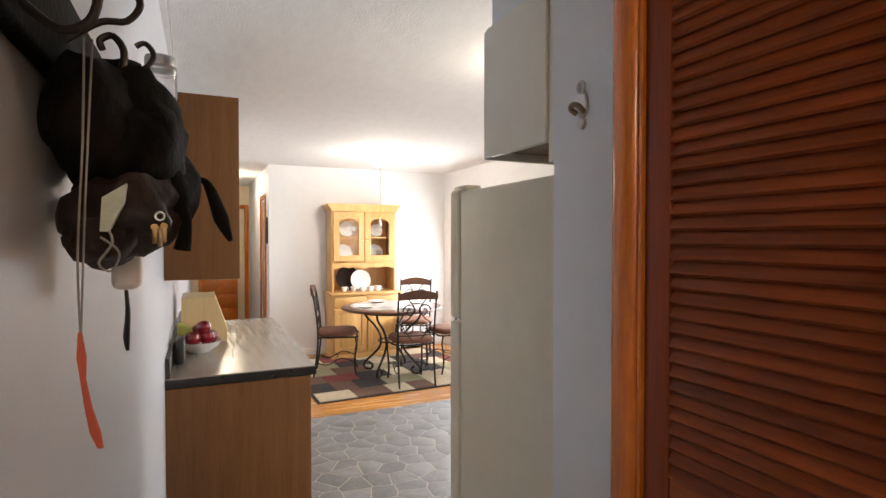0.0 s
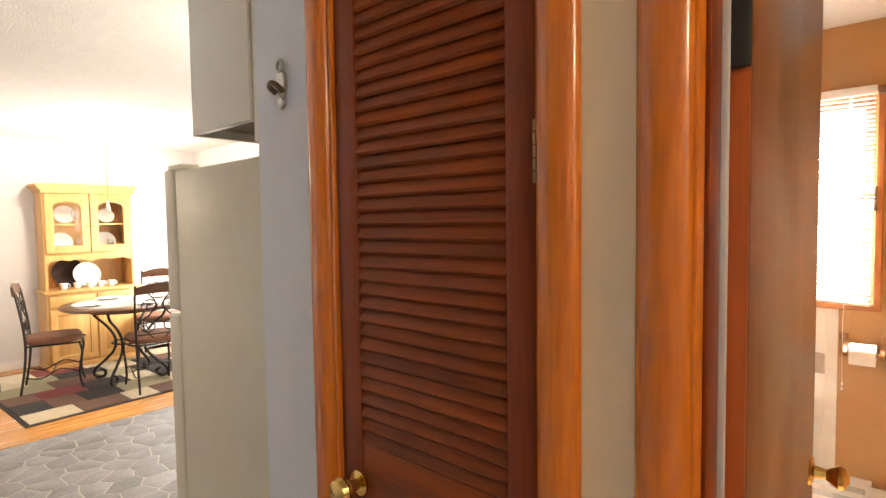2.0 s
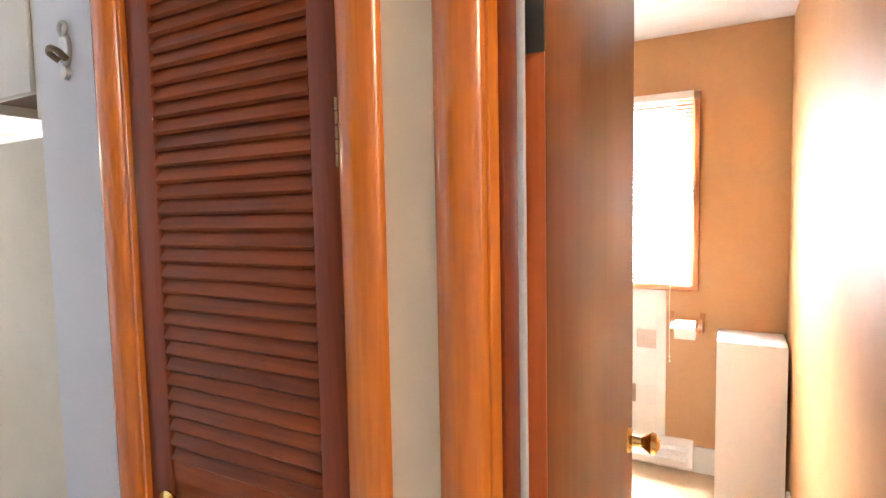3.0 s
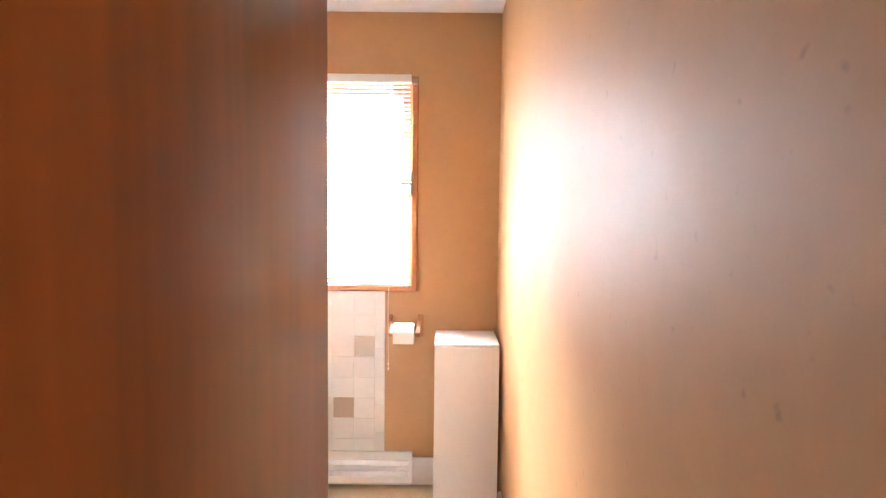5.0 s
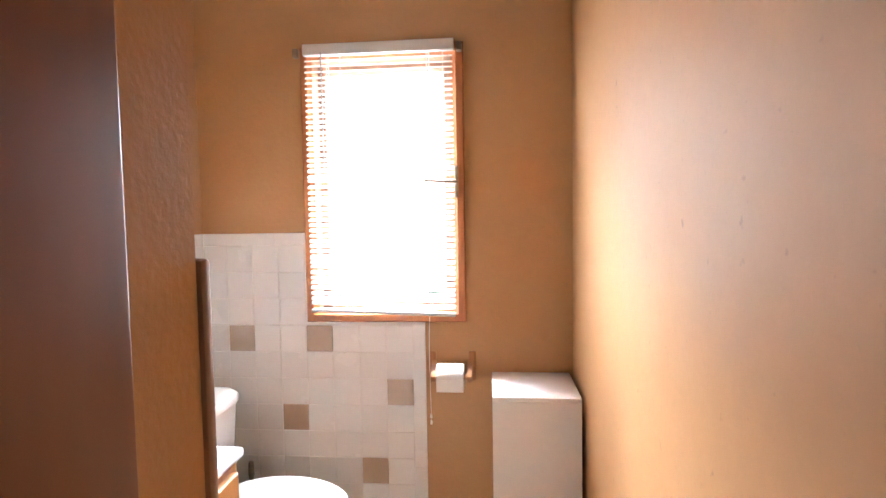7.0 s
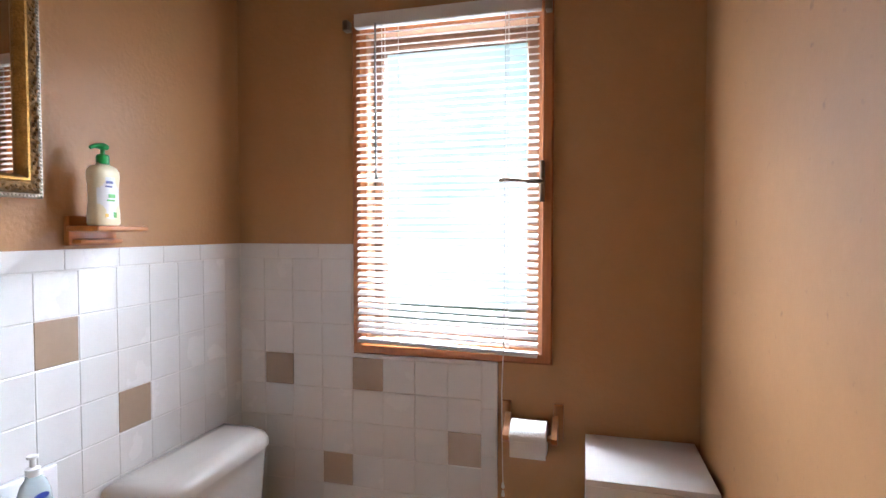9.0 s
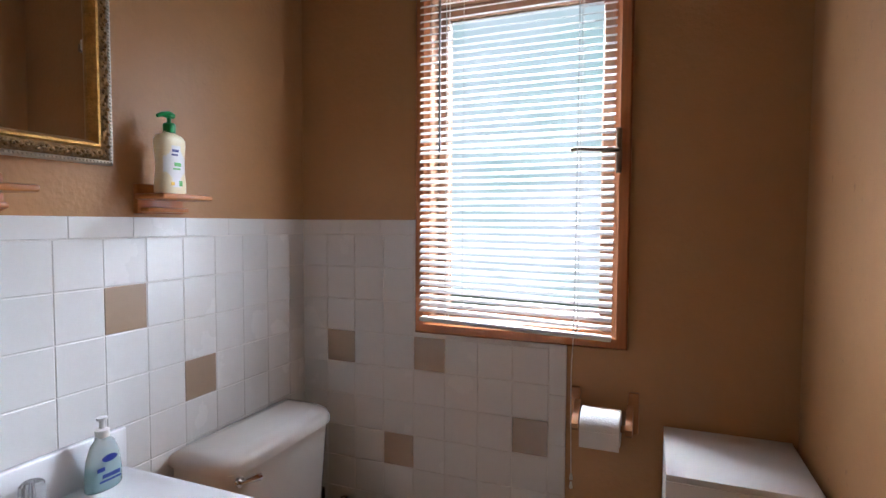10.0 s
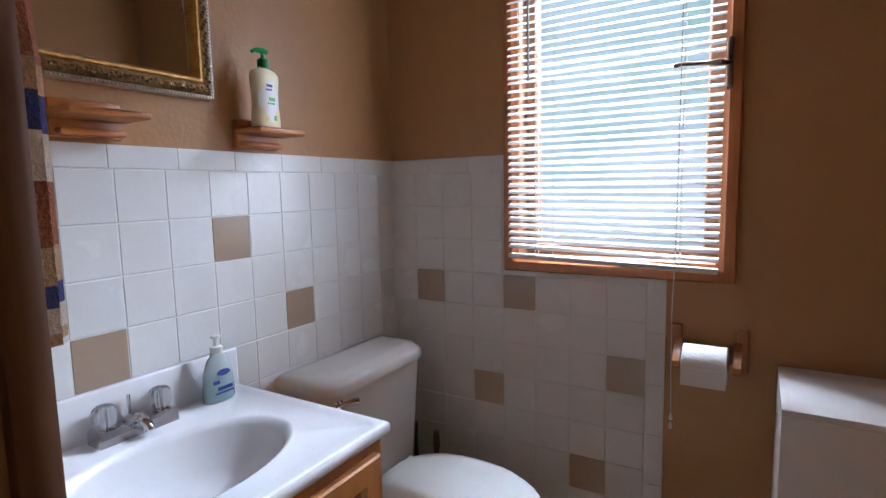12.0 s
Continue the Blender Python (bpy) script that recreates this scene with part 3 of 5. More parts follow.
for x in (-0.945, -0.548):
    for dy in (-0.0605, -0.0335):
        part("ladder_cord", tube(bmesh.new(), [(x, dy, 2.086), (x, dy, 1.082)], 0.0011, 5), CORD, blind)
    part("lift_cord", tube(bmesh.new(), [(x + 0.055, -0.0615, 2.086), (x + 0.055, -0.0615, 1.90 if x > -0.7 else 1.080)], 0.0009, 5), CORD, blind)
part("wand", tube(bmesh.new(), [(-0.964, -0.068, 2.09), (-0.962, -0.070, 1.60)], 0.0034, 6), material("grey_clear_plastic", (0.30, 0.29, 0.28), 0.25), blind, "clear tilt wand")
part("pull_cord", tube(bmesh.new(), [(-0.555, -0.064, 2.09), (-0.556, -0.067, 1.2), (-0.562, -0.066, 0.95), (-0.560, -0.05, 0.66)], 0.0016, 6), CORD, blind)
for z in (0.655, 0.63):
    part("tassel", lathe(bmesh.new(), [(0.001, 0.02), (0.003, 0.018), (0.0055, 0.003), (0.004, 0), (0.001, -0.001)], 10, (-0.560, -0.05, z)), PLASTIC, blind)

# ---- bathroom fittings ----
# storage cabinet in the corner
cab = thing("storage_cabinet", (-0.165, -0.132, 0), "plain white laminate storage cabinet in the corner", "cabinet")
part("body", box(-0.153, 0.149, -0.172, 0.124, 0, 0.817, 0.001), LAMINATE, cab)
part("top", box(-0.153, 0.149, -0.182, 0.124, 0.8175, 0.832, 0.0015), LAMINATE, cab)
part("door", box(-0.153, 0.149, -0.182, -0.1725, 0.005, 0.8167, 0.0012), LAMINATE, cab)

# register and paper holder
reg = thing("floor_register", (-0.662, 0, 0), "white metal baseboard register under the window", "air vent")
part("housing", prism(bmesh.new(), [(0, 0.02), (-0.055, 0.02), (-0.058, 0.032), (-0.020, 0.172), (-0.014, 0.180), (0, 0.180)], "x", -0.227, 0.227), WHITE, reg)
for i in range(2):
    z = 0.062 + i * 0.052
    part("slot", prism(bmesh.new(), [(-0.0545 + (z - 0.04) * 0.271, z), (-0.0565 + (z - 0.04) * 0.271, z), (-0.0565 + (z + 0.026 - 0.04) * 0.271, z + 0.026), (-0.0545 + (z + 0.026 - 0.04) * 0.271, z + 0.026)], "x", -0.205, 0.205), STEEL, reg, "grey louvre slot")

holder = thing("paper_holder", (-0.477, 0, 0.855), "varnished oak toilet paper holder", "paper holder")
for s in (-1, 1):
    br = part("bracket", box(s * 0.080 - 0.015, s * 0.080 + 0.015, -0.016, 0, -0.056, 0.060, 0.004), VANITYOAK, holder)
    part("arm", prism(bmesh.new(), [(-0.016, -0.046), (-0.072, -0.046), (-0.084, -0.036), (-0.086, -0.022), (-0.074, -0.008), (-0.016, 0.026)], "x", s * 0.071 - 0.009, s * 0.071 + 0.009), VANITYOAK, br)
part("dowel", tube(bmesh.new(), [(-0.068, -0.062, -0.028), (0.068, -0.062, -0.028)], 0.010, 12), VANITYOAK, holder)
roll = thing("toilet_roll", (-0.480, -0.062, 0.827), "white toilet paper roll on an oak holder", "toilet paper")
part("paper", rings(bmesh.new(), [[(x, r * math.cos(a), r * math.sin(a)) for a in [2 * math.pi * k / 36 for k in range(36)]] for x, r in ((-0.053, 0.021), (-0.053, 0.047), (-0.051, 0.050), (0.051, 0.050), (0.053, 0.047), (0.053, 0.021), (-0.053, 0.021))], caps=False), PAPER, roll)
part("loose_sheet", rings(bmesh.new(), [[(x, -0.0515, 0.0), (x, -0.0525, -0.02), (x, -0.052, -0.046), (x, -0.0505, -0.046), (x, -0.051, -0.02), (x, -0.050, 0.0)] for x in (-0.052, 0.052)]), PAPER, roll)

# shelves, bottles and mirror on the basin wall
def wall_shelf(y, label):
    s = thing("wall_shelf", (XL, y, 1.405), label, "shelf", "small oak shelves over the tiles")
    part("back_plate", box(0, 0.018, -0.066, 0.066, 0.0, 0.072, 0.004), OAK_Y, s)
    part("board", box(0.016, 0.112, -0.075, 0.075, 0.034, 0.048, 0.006, 3), OAK_Y, s)
    part("ledge", box(0.016, 0.046, -0.060, 0.060, 0.004, 0.016, 0.005), OAK_Y, s)
    return s


wall_shelf(-0.598, "small varnished oak wall shelf holding a lotion bottle")
wall_shelf(-1.008, "small varnished oak wall shelf, empty")

lotion = thing("lotion_bottle", (-1.448, -0.610, 1.4535), "cream lotion bottle with a green pump", "bottle")
prof = [(0.90, 0), (1.0, 0.004), (0.99, 0.03), (0.90, 0.06), (0.93, 0.09), (1.0, 0.118), (0.98, 0.130), (0.80, 0.140), (0.40, 0.146), (0.36, 0.150)]
part("body", rings(bmesh.new(), [[(0.022 * k * math.copysign(abs(math.cos(a)) ** 0.8, math.cos(a)), 0.040 * k * math.copysign(abs(math.sin(a)) ** 0.8, math.sin(a)), z) for a in [2 * math.pi * i / 28 for i in range(28)]] for k, z in prof]), LOTION, lotion)
lab = part("label", rings(bmesh.new(), [[((0.0226 * k + d) * math.cos(a), (0.0406 * k + d) * math.sin(a), z) for a in [radians(-52 + 104 * i / 12) for i in range(13)]] for k, z, d in ((0.99, 0.016, 0), (0.99, 0.03, 0), (0.905, 0.06, 0), (0.935, 0.09, 0), (0.995, 0.115, 0), (0.995, 0.115, -0.0006), (0.99, 0.016, -0.0006))], close=False, caps=False), LABEL, lotion, "white printed label")
for y0, y1, z0, z1, mt in ((-0.012, 0.006, 0.100, 0.106, NAVY), (-0.014, 0.004, 0.091, 0.095, NAVY), (-0.010, 0.010, 0.058, 0.062, LEAFGREEN), (-0.006, 0.012, 0.066, 0.075, LEAFGREEN), (-0.016, -0.002, 0.020, 0.028, YELLOW), (0.000, 0.016, 0.019, 0.032, LEAFGREEN)):
    part("print", box(0.0215, 0.0236 - 6 * max(abs(y0), abs(y1)) ** 2, y0, y1, z0, z1), mt, lab)
pump = part("pump", lathe(bmesh.new(), [(0.001, 0.146), (0.0145, 0.147), (0.0145, 0.166), (0.012, 0.170), (0.005, 0.171), (0.005, 0.186), (0.001, 0.187)], 18), GREEN, lotion, "green pump top")
part("spout", tube(bmesh.new(), [(0.004, 0.012, 0.188), (0, 0, 0.190), (-0.002, -0.018, 0.189), (-0.003, -0.031, 0.183)], [0.006, 0.009, 0.006, 0.004], 10), GREEN, pump)

MY0, MY1, MZ0, MZ1 = -1.34, -0.722, 1.512, 2.23
mir = thing("mirror", (XL, 0, 0), "wall mirror in an ornate antique gold frame", "mirror")
to_wall = lambda u, v, h: (h, u, v)
part("outer_frame", frame_ring(bmesh.new(), MY0, MY1, MZ0, MZ1, [(0, 0.001), (0, 0.016), (0.003, 0.020), (0.008, 0.020), (0.010, 0.017)], to_wall), SILVER, mir, "silvered outer edge")
part("carved_frame", frame_ring(bmesh.new(), MY0, MY1, MZ0, MZ1, [(0.010, 0.017), (0.014, 0.024), (0.020, 0.028), (0.028, 0.027), (0.034, 0.024)], to_wall), DARKGOLD, mir, "carved dark gold cove")
part("inner_frame", frame_ring(bmesh.new(), MY0, MY1, MZ0, MZ1, [(0.034, 0.024), (0.037, 0.030), (0.042, 0.030), (0.047, 0.022), (0.050, 0.014), (0.050, 0.004)], to_wall), GOLD, mir, "bright gold inner lip")
part("glass", boxes((0.004, 0.008, MY0 + 0.049, MY1 - 0.049, MZ0 + 0.049, MZ1 - 0.049)), MIRROR, mir, "silvered mirror glass")
bm = bmesh.new()
for i in range(78):
    y = MY0 + 0.006 + i * (MY1 - MY0 - 0.012) / 77
    bmesh.ops.create_icosphere(bm, subdivisions=1, radius=0.0034, matrix=Matrix.Translation((0.020, y, MZ0 + 0.0055)))
for i in range(90):
    z = MZ0 + 0.012 + i * (MZ1 - MZ0 - 0.018) / 89
    bmesh.ops.create_icosphere(bm, subdivisions=1, radius=0.0034, matrix=Matrix.Translation((0.020, MY1 - 0.0055, z)))
tagged(part("beading", bm, SILVER, mir, "row of small silver beads"), kind="stuff")
bm = bmesh.new()
rnd = random.Random(3)
for i in range(64):
    y = MY0 + 0.03 + i * (MY1 - MY0 - 0.05) / 63
    blob(bm, (0.0275, y, MZ0 + 0.022 + 0.004 * math.sin(i * 2.1)), (0.004, 0.0045 + 0.002 * rnd.random(), 0.0045), i, 0.4, 1)
for i in range(74):
    z = MZ0 + 0.03 + i * (MZ1 - MZ0 - 0.05) / 73
    blob(bm, (0.0275, MY1 - 0.022 + 0.004 * math.sin(i * 2.1), z), (0.004, 0.0045, 0.0045 + 0.002 * rnd.random()), i, 0.4, 1)
tagged(part("carving", bm, DARKGOLD, mir, "raised gilt leaf carving"), kind="stuff")

# vanity: cabinet, top, tap
VY0, VY1, VX1, VZ = -1.426, -0.716, -1.012, 0.82
van = thing("vanity_cabinet", (0, 0, 0), "golden oak vanity cabinet under the basin", "cabinet")
part("body", boxes((XL + 0.012, VX1 - 0.034, VY0 + 0.008, VY0 + 0.024, 0.09, 0.792), (XL + 0.012, VX1 - 0.034, VY1 - 0.028, VY1 - 0.012, 0.09, 0.792), (XL + 0.012, VX1 - 0.034, VY0 + 0.024, VY1 - 0.028, 0.09, 0.12), (XL + 0.012, VX1 - 0.11, VY0 + 0.008, VY1 - 0.012, 0, 0.09)), VANITYOAK, van)
ff = part("face_frame", boxes((VX1 - 0.034, VX1 - 0.016, VY0 + 0.008, VY0 + 0.05, 0.09, 0.792), (VX1 - 0.034, VX1 - 0.016, VY1 - 0.054, VY1 - 0.012, 0.09, 0.792), (VX1 - 0.034, VX1 - 0.016, VY0 + 0.05, VY1 - 0.054, 0.745, 0.792), (VX1 - 0.034, VX1 - 0.016, VY0 + 0.05, VY1 - 0.054, 0.09, 0.13)), VANITYOAK, van)
part("side_panel", frame_ring(bmesh.new(), XL + 0.03, VX1 - 0.038, 0.12, 0.775, [(0, 0), (0, 0.006), (0.04, 0.006), (0.046, 0.001)], lambda u, v, h: (u, VY1 - 0.012 + h, v)), VANITYOAK, van)
for y0, y1 in ((VY0 + 0.035, (VY0 + VY1) / 2 - 0.012), ((VY0 + VY1) / 2 - 0.006, VY1 - 0.034)):
    dr = part("door", frame_ring(bmesh.new(), y0, y1, 0.115, 0.765, [(0, 0), (0, 0.014), (0.004, 0.018), (0.046, 0.018), (0.054, 0.010), (0.056, 0.006)], lambda u, v, h: (VX1 - 0.016 + h, u, v)), VANITYOAK, van)
    part("panel", box(VX1 - 0.015, VX1 - 0.008, y0 + 0.05, y1 - 0.05, 0.165, 0.715, 0.002), VANITYOAK, dr)
    yh = y1 - 0.03 if y0 < -1.3 else y0 + 0.20
    part("handle", tube(bmesh.new(), [(VX1 + 0.002, yh - 0.04, 0.66), (VX1 + 0.024, yh - 0.036, 0.66), (VX1 + 0.028, yh, 0.66), (VX1 + 0.024, yh + 0.036, 0.66), (VX1 + 0.002, yh + 0.04, 0.66)], 0.005), CHROME, dr, "chrome pull handle")

sink = thing("washbasin", (0, 0, 0), "white cultured marble vanity top with oval basin", "sink")
cx, cy, ea, eb, N = -1.245, -1.030, 0.142, 0.222, 64


def rect_pt(a, inset):
    x0, x1, y0, y1 = XL + 0.012 + inset, VX1 - inset, VY0 + inset, VY1 - inset
    dx, dy = math.cos(a), math.sin(a)
    k = min((x1 - cx) / dx if dx > 1e-6 else (x0 - cx) / dx if dx < -1e-6 else 9, (y1 - cy) / dy if dy > 1e-6 else (y0 - cy) / dy if dy < -1e-6 else 9)
    return cx + dx * k, cy + dy * k


corner = [math.atan2(y - cy, x - cx) for x in (XL + 0.012, VX1) for y in (VY0, VY1)]
angs = sorted([2 * math.pi * i / N - math.pi for i in range(N)] + corner)
loops = []
for inset, z in ((0.03, VZ - 0.027), (0.004, VZ - 0.027), (0.0, VZ - 0.022), (0.0, VZ - 0.004), (0.003, VZ), (0.013, VZ), (0.020, VZ - 0.006)):
    loops.append([(*rect_pt(a, inset), z) for a in angs])
for k, z in ((1.05, VZ - 0.006), (1.0, VZ - 0.009), (0.95, VZ - 0.022), (0.88, VZ - 0.055), (0.76, VZ - 0.09), (0.58, VZ - 0.118), (0.34, VZ - 0.132), (0.10, VZ - 0.137)):
    loops.append([(cx + ea * k * math.cos(a), cy + eb * k * math.sin(a), z) for a in angs])
part("basin_top", rings(bmesh.new(), loops, caps=False), MARBLE, sink)
part("backsplash", box(XL + 0.010, XL + 0.030, VY0, VY1 + 0.002, VZ - 0.008, VZ + 0.092, 0.004), MARBLE, sink)
part("side_splash", box(XL + 0.031, VX1 - 0.05, VY0, VY0 + 0.018, VZ - 0.008, VZ + 0.09, 0.004), MARBLE, sink)
part("drain", lathe(bmesh.new(), [(0.001, 0.004), (0.018, 0.004), (0.021, 0.001), (0.021, -0.004)], 20, (cx, cy, VZ - 0.137)), CHROME, sink, "chrome drain ring")

tap = thing("basin_tap", (-1.452, -0.990, VZ - 0.006), "chrome two-handle basin tap with clear knobs", "faucet")
part("base", prism(bmesh.new(), [(-0.080, 0), (0.080, 0), (0.079, 0.022), (0.074, 0.030), (0.034, 0.031), (0.022, 0.025), (-0.022, 0.025), (-0.034, 0.031), (-0.074, 0.030), (-0.079, 0.022)], "x", -0.024, 0.024), TAPCHROME, tap)
part("spout", tube(bmesh.new(), [(-0.014, 0, 0.020), (0.012, 0, 0.026), (0.030, 0, 0.026), (0.045, 0, 0.020), (0.050, 0, 0.012)], [0.016, 0.017, 0.015, 0.012, 0.010], 14), TAPCHROME, tap)
part("lift_rod", tube(bmesh.new(), [(-0.018, 0, 0.03), (-0.018, 0, 0.075)], [0.0025, 0.004], 8), CHROME, tap)
for s in (-1, 1):
    kn = part("handle", lathe(bmesh.new(), [(0.001, 0.033), (0.017, 0.034), (0.021, 0.041), (0.0225, 0.054), (0.0215, 0.068), (0.016, 0.074), (0.001, 0.075)], 9, (0, s * 0.056, 0)), CLEAR, tap, "clear acrylic knob")
    part("stem", lathe(bmesh.new(), [(0.001, 0.022), (0.012, 0.023), (0.009, 0.033), (0.0035, 0.036), (0.0035, 0.064), (0.001, 0.065)], 14, (0, s * 0.056, 0)), CHROME, kn)

soap = thing("soap_bottle", (-1.442, -0.800, VZ - 0.004), "clear pump bottle half full of teal soap", "soap dispenser")


def oval(k, z, sx=0.020, sy=0.036):
    return [(sx * k * math.cos(a), sy * k * math.sin(a), z) for a in [2 * math.pi * i / 24 for i in range(24)]]


part("soap", rings(bmesh.new(), [oval(0.86, 0.003), oval(0.93, 0.006), oval(0.93, 0.030), oval(0.88, 0.048)]), TEAL, soap, "teal liquid soap")
part("bottle", rings(bmesh.new(), [oval(0.92, 0), oval(1.0, 0.004), oval(1.0, 0.030), oval(0.90, 0.066), oval(0.66, 0.094), oval(0.42, 0.105), oval(0.40, 0.112)]), BOTTLE, soap, "clear plastic bottle")
logo = bmesh.new()
rings(logo, [[(0.0195, 0.015 * math.cos(a), 0.068 + 0.0075 * math.sin(a)) for a in [2 * math.pi * i / 20 for i in range(20)]], [(0.0208, 0.015 * math.cos(a), 0.068 + 0.0075 * math.sin(a)) for a in [2 * math.pi * i / 20 for i in range(20)]]])
part("badge", logo, NAVY, soap, "dark blue oval badge")
for y0, y1, z0, z1 in ((-0.020, 0.022, 0.020, 0.024), (-0.014, 0.020, 0.028, 0.036), (-0.024, -0.010, 0.044, 0.052)):
    part("print", box(0.0188, 0.0205, y0, y1, z0, z1), NAVY, soap)
soap.scale = (1.05, 1.12, 1.02)
part("pump", lathe(bmesh.new(), [(0.001, 0.108), (0.013, 0.109), (0.013, 0.124), (0.005, 0.127), (0.005, 0.143), (0.010, 0.145), (0.010, 0.150), (0.001, 0.151)], 16), PLASTIC, soap, "white pump")

# toilet
TY = -0.325
toi = thing("toilet", (0, TY, 0), "white porcelain toilet with its lid down", "toilet")
part("tank", rings(bmesh.new(), [[(XL + 0.016 + d * s, w * c - 0.03, z) for s, c in ((0, -1), (0.75, -1), (0.93, -0.94), (1, -0.8), (1, 0.8), (0.93, 0.94), (0.75, 1), (0, 1))] for z, d, w in ((0.385, 0.165, 0.195), (0.40, 0.172, 0.200), (0.756, 0.192, 0.222))]), PORCELAIN, toi)
lid_loops = []
for ins, z in ((0.012, 0.756), (0.0, 0.760), (0.0, 0.780), (0.006, 0.792), (0.020, 0.802), (0.05, 0.807)):
    x0, x1, w = XL + 0.012 + ins, XL + 0.222 - ins, 0.234 - ins
    lid_loops.append([(x0, -w, z), (x0 + (x1 - x0) * 0.6, -w, z), (x1 - 0.035, -w * 0.95, z), (x1 - 0.010, -w * 0.84, z), (x1, -w * 0.66, z), (x1, w * 0.66, z), (x1 - 0.010, w * 0.84, z), (x1 - 0.035, w * 0.95, z), (x0 + (x1 - x0) * 0.6, w, z), (x0, w, z)])
part("tank_lid", rings(bmesh.new(), [[(x, y - 0.03, z) for x, y, z in loop] for loop in lid_loops]), PORCELAIN, toi)
lv = part("flush_lever", lathe(bmesh.new(), [(0.001, 0), (0.013, 0.001), (0.013, 0.008), (0.001, 0.010)], 14, (XL + 0.203, -0.225, 0.738), Matrix.Rotation(radians(90), 4, "Y")), CHROME, toi, "chrome flush lever")
part("lever_arm", tube(bmesh.new(), [(XL + 0.214, -0.228, 0.738), (XL + 0.224, -0.21, 0.739), (XL + 0.228, -0.175, 0.734)], [0.006, 0.007, 0.010], 10), CHROME, lv)


def egg(k, z, x0=-1.315, x1=-0.835, w=0.182, sh=0.0):
    out_pts = []
    for i in range(36):
        a = 2 * math.pi * i / 36
        c, s = math.cos(a), math.sin(a)
        xm, r = (-1.10, (x1 + 1.10)) if c > 0 else (-1.10, (-1.10 - x0))
        out_pts.append((xm + sh + r * k * c, w * k * (s if c > 0 else math.copysign(abs(s) ** 0.75, s)), z))
    return out_pts


part("bowl", rings(bmesh.new(), [egg(0.62, 0.0, sh=-0.05), egg(0.60, 0.05, sh=-0.05), egg(0.56, 0.14, sh=-0.05), egg(0.66, 0.22, sh=-0.03), egg(0.88, 0.336), egg(0.97, 0.396), egg(0.97, 0.411)]), PORCELAIN, toi)
part("seat", rings(bmesh.new(), [egg(0.97, 0.413), egg(1.0, 0.417), egg(1.0, 0.428), egg(0.98, 0.431)]), PLASTIC, toi, "white toilet seat")
part("seat_lid", rings(bmesh.new(), [egg(0.97, 0.433), egg(1.0, 0.436), egg(1.0, 0.446), egg(0.96, 0.453), egg(0.80, 0.457), egg(0.4, 0.459)]), PLASTIC, toi, "white closed seat lid")
for s in (-1, 1):
    part("seat_hinge", tube(bmesh.new(), [(-1.300, s * 0.075 - 0.025, 0.438), (-1.300, s * 0.075 + 0.025, 0.438)], 0.011, 10), PLASTIC, toi)
part("supply_line", tube(bmesh.new(), [(XL + 0.06, -0.17, 0.39), (XL + 0.06, -0.19, 0.30), (XL + 0.03, -0.21, 0.18), (XL + 0.014, -0.21, 0.16)], 0.006), CHROME, toi)

brush = thing("toilet_brush", (-1.30, -0.075, 0), "white toilet brush in a holder behind the toilet", "toilet brush")
part("holder", lathe(bmesh.new(), [(0.001, 0), (0.050, 0.002), (0.046, 0.10), (0.034, 0.14), (0.030, 0.14), (0.001, 0.13)], 18), PLASTIC, brush)
part("handle", tube(bmesh.new(), [(0, 0, 0.13), (0, 0, 0.36), (0, 0, 0.42), (0, 0, 0.47)], [0.006, 0.006, 0.013, 0.010], 12), DARKMETAL, brush)
plun = thing("toilet_plunger", (-1.385, -0.075, 0), "dark toilet plunger behind the toilet", "plunger")
part("cup", lathe(bmesh.new(), [(0.052, 0), (0.055, 0.01), (0.046, 0.05), (0.020, 0.075), (0.014, 0.10), (0.001, 0.10)], 18), BLACKMETAL, plun)
part("handle", tube(bmesh.new(), [(0, 0, 0.09), (0, 0, 0.485)], [0.009, 0.009], 10), BLACKMETAL, plun)

# striped towel on the partition
tow = thing("hand_towel", (-0.875, -1.426, 0), "striped cream, rust and navy hand towel on a hook", "towel")
part("hook", tube(bmesh.new(), [(0, -0.004, 1.74), (0, 0.03, 1.735), (0, 0.045, 1.75)], 0.005), STEEL, tow)
bands = tuple((a + 0.035, b + 0.035, c) for a, b, c in ((1.62, 1.70, 0), (1.53, 1.62, 1), (1.505, 1.53, 0), (1.475, 1.505, 2), (1.42, 1.475, 0), (1.345, 1.42, 1), (1.325, 1.345, 3), (1.30, 1.325, 2), (1.268, 1.30, 0), (1.225, 1.268, 1), (1.20, 1.225, 3), (1.185, 1.20, 2), (1.168, 1.185, 0), (1.160, 1.168, 3)))


def towel_loop(z):
    k = 0.25 + 0.75 * min(1.0, (1.74 - z) / 0.35)
    pts = [(-0.11 * k + 0.22 * k * i / 16, 0.034 + 0.020 * k * math.sin(i * 1.25) * math.sin(i * 0.35 + 0.6), z) for i in range(17)]
    return pts + [(x, y - 0.010, z) for x, y, z in reversed(pts)]


for z0, z1, c in bands:
    part("stripe", rings(bmesh.new(), [towel_loop(z0), towel_loop((z0 + z1) / 2), towel_loop(z1)]), TOWELS[c], tow)
part("stripe", rings(bmesh.new(), [towel_loop(1.735), towel_loop(1.74), towel_loop(1.745)]), TOWELS[1], tow)

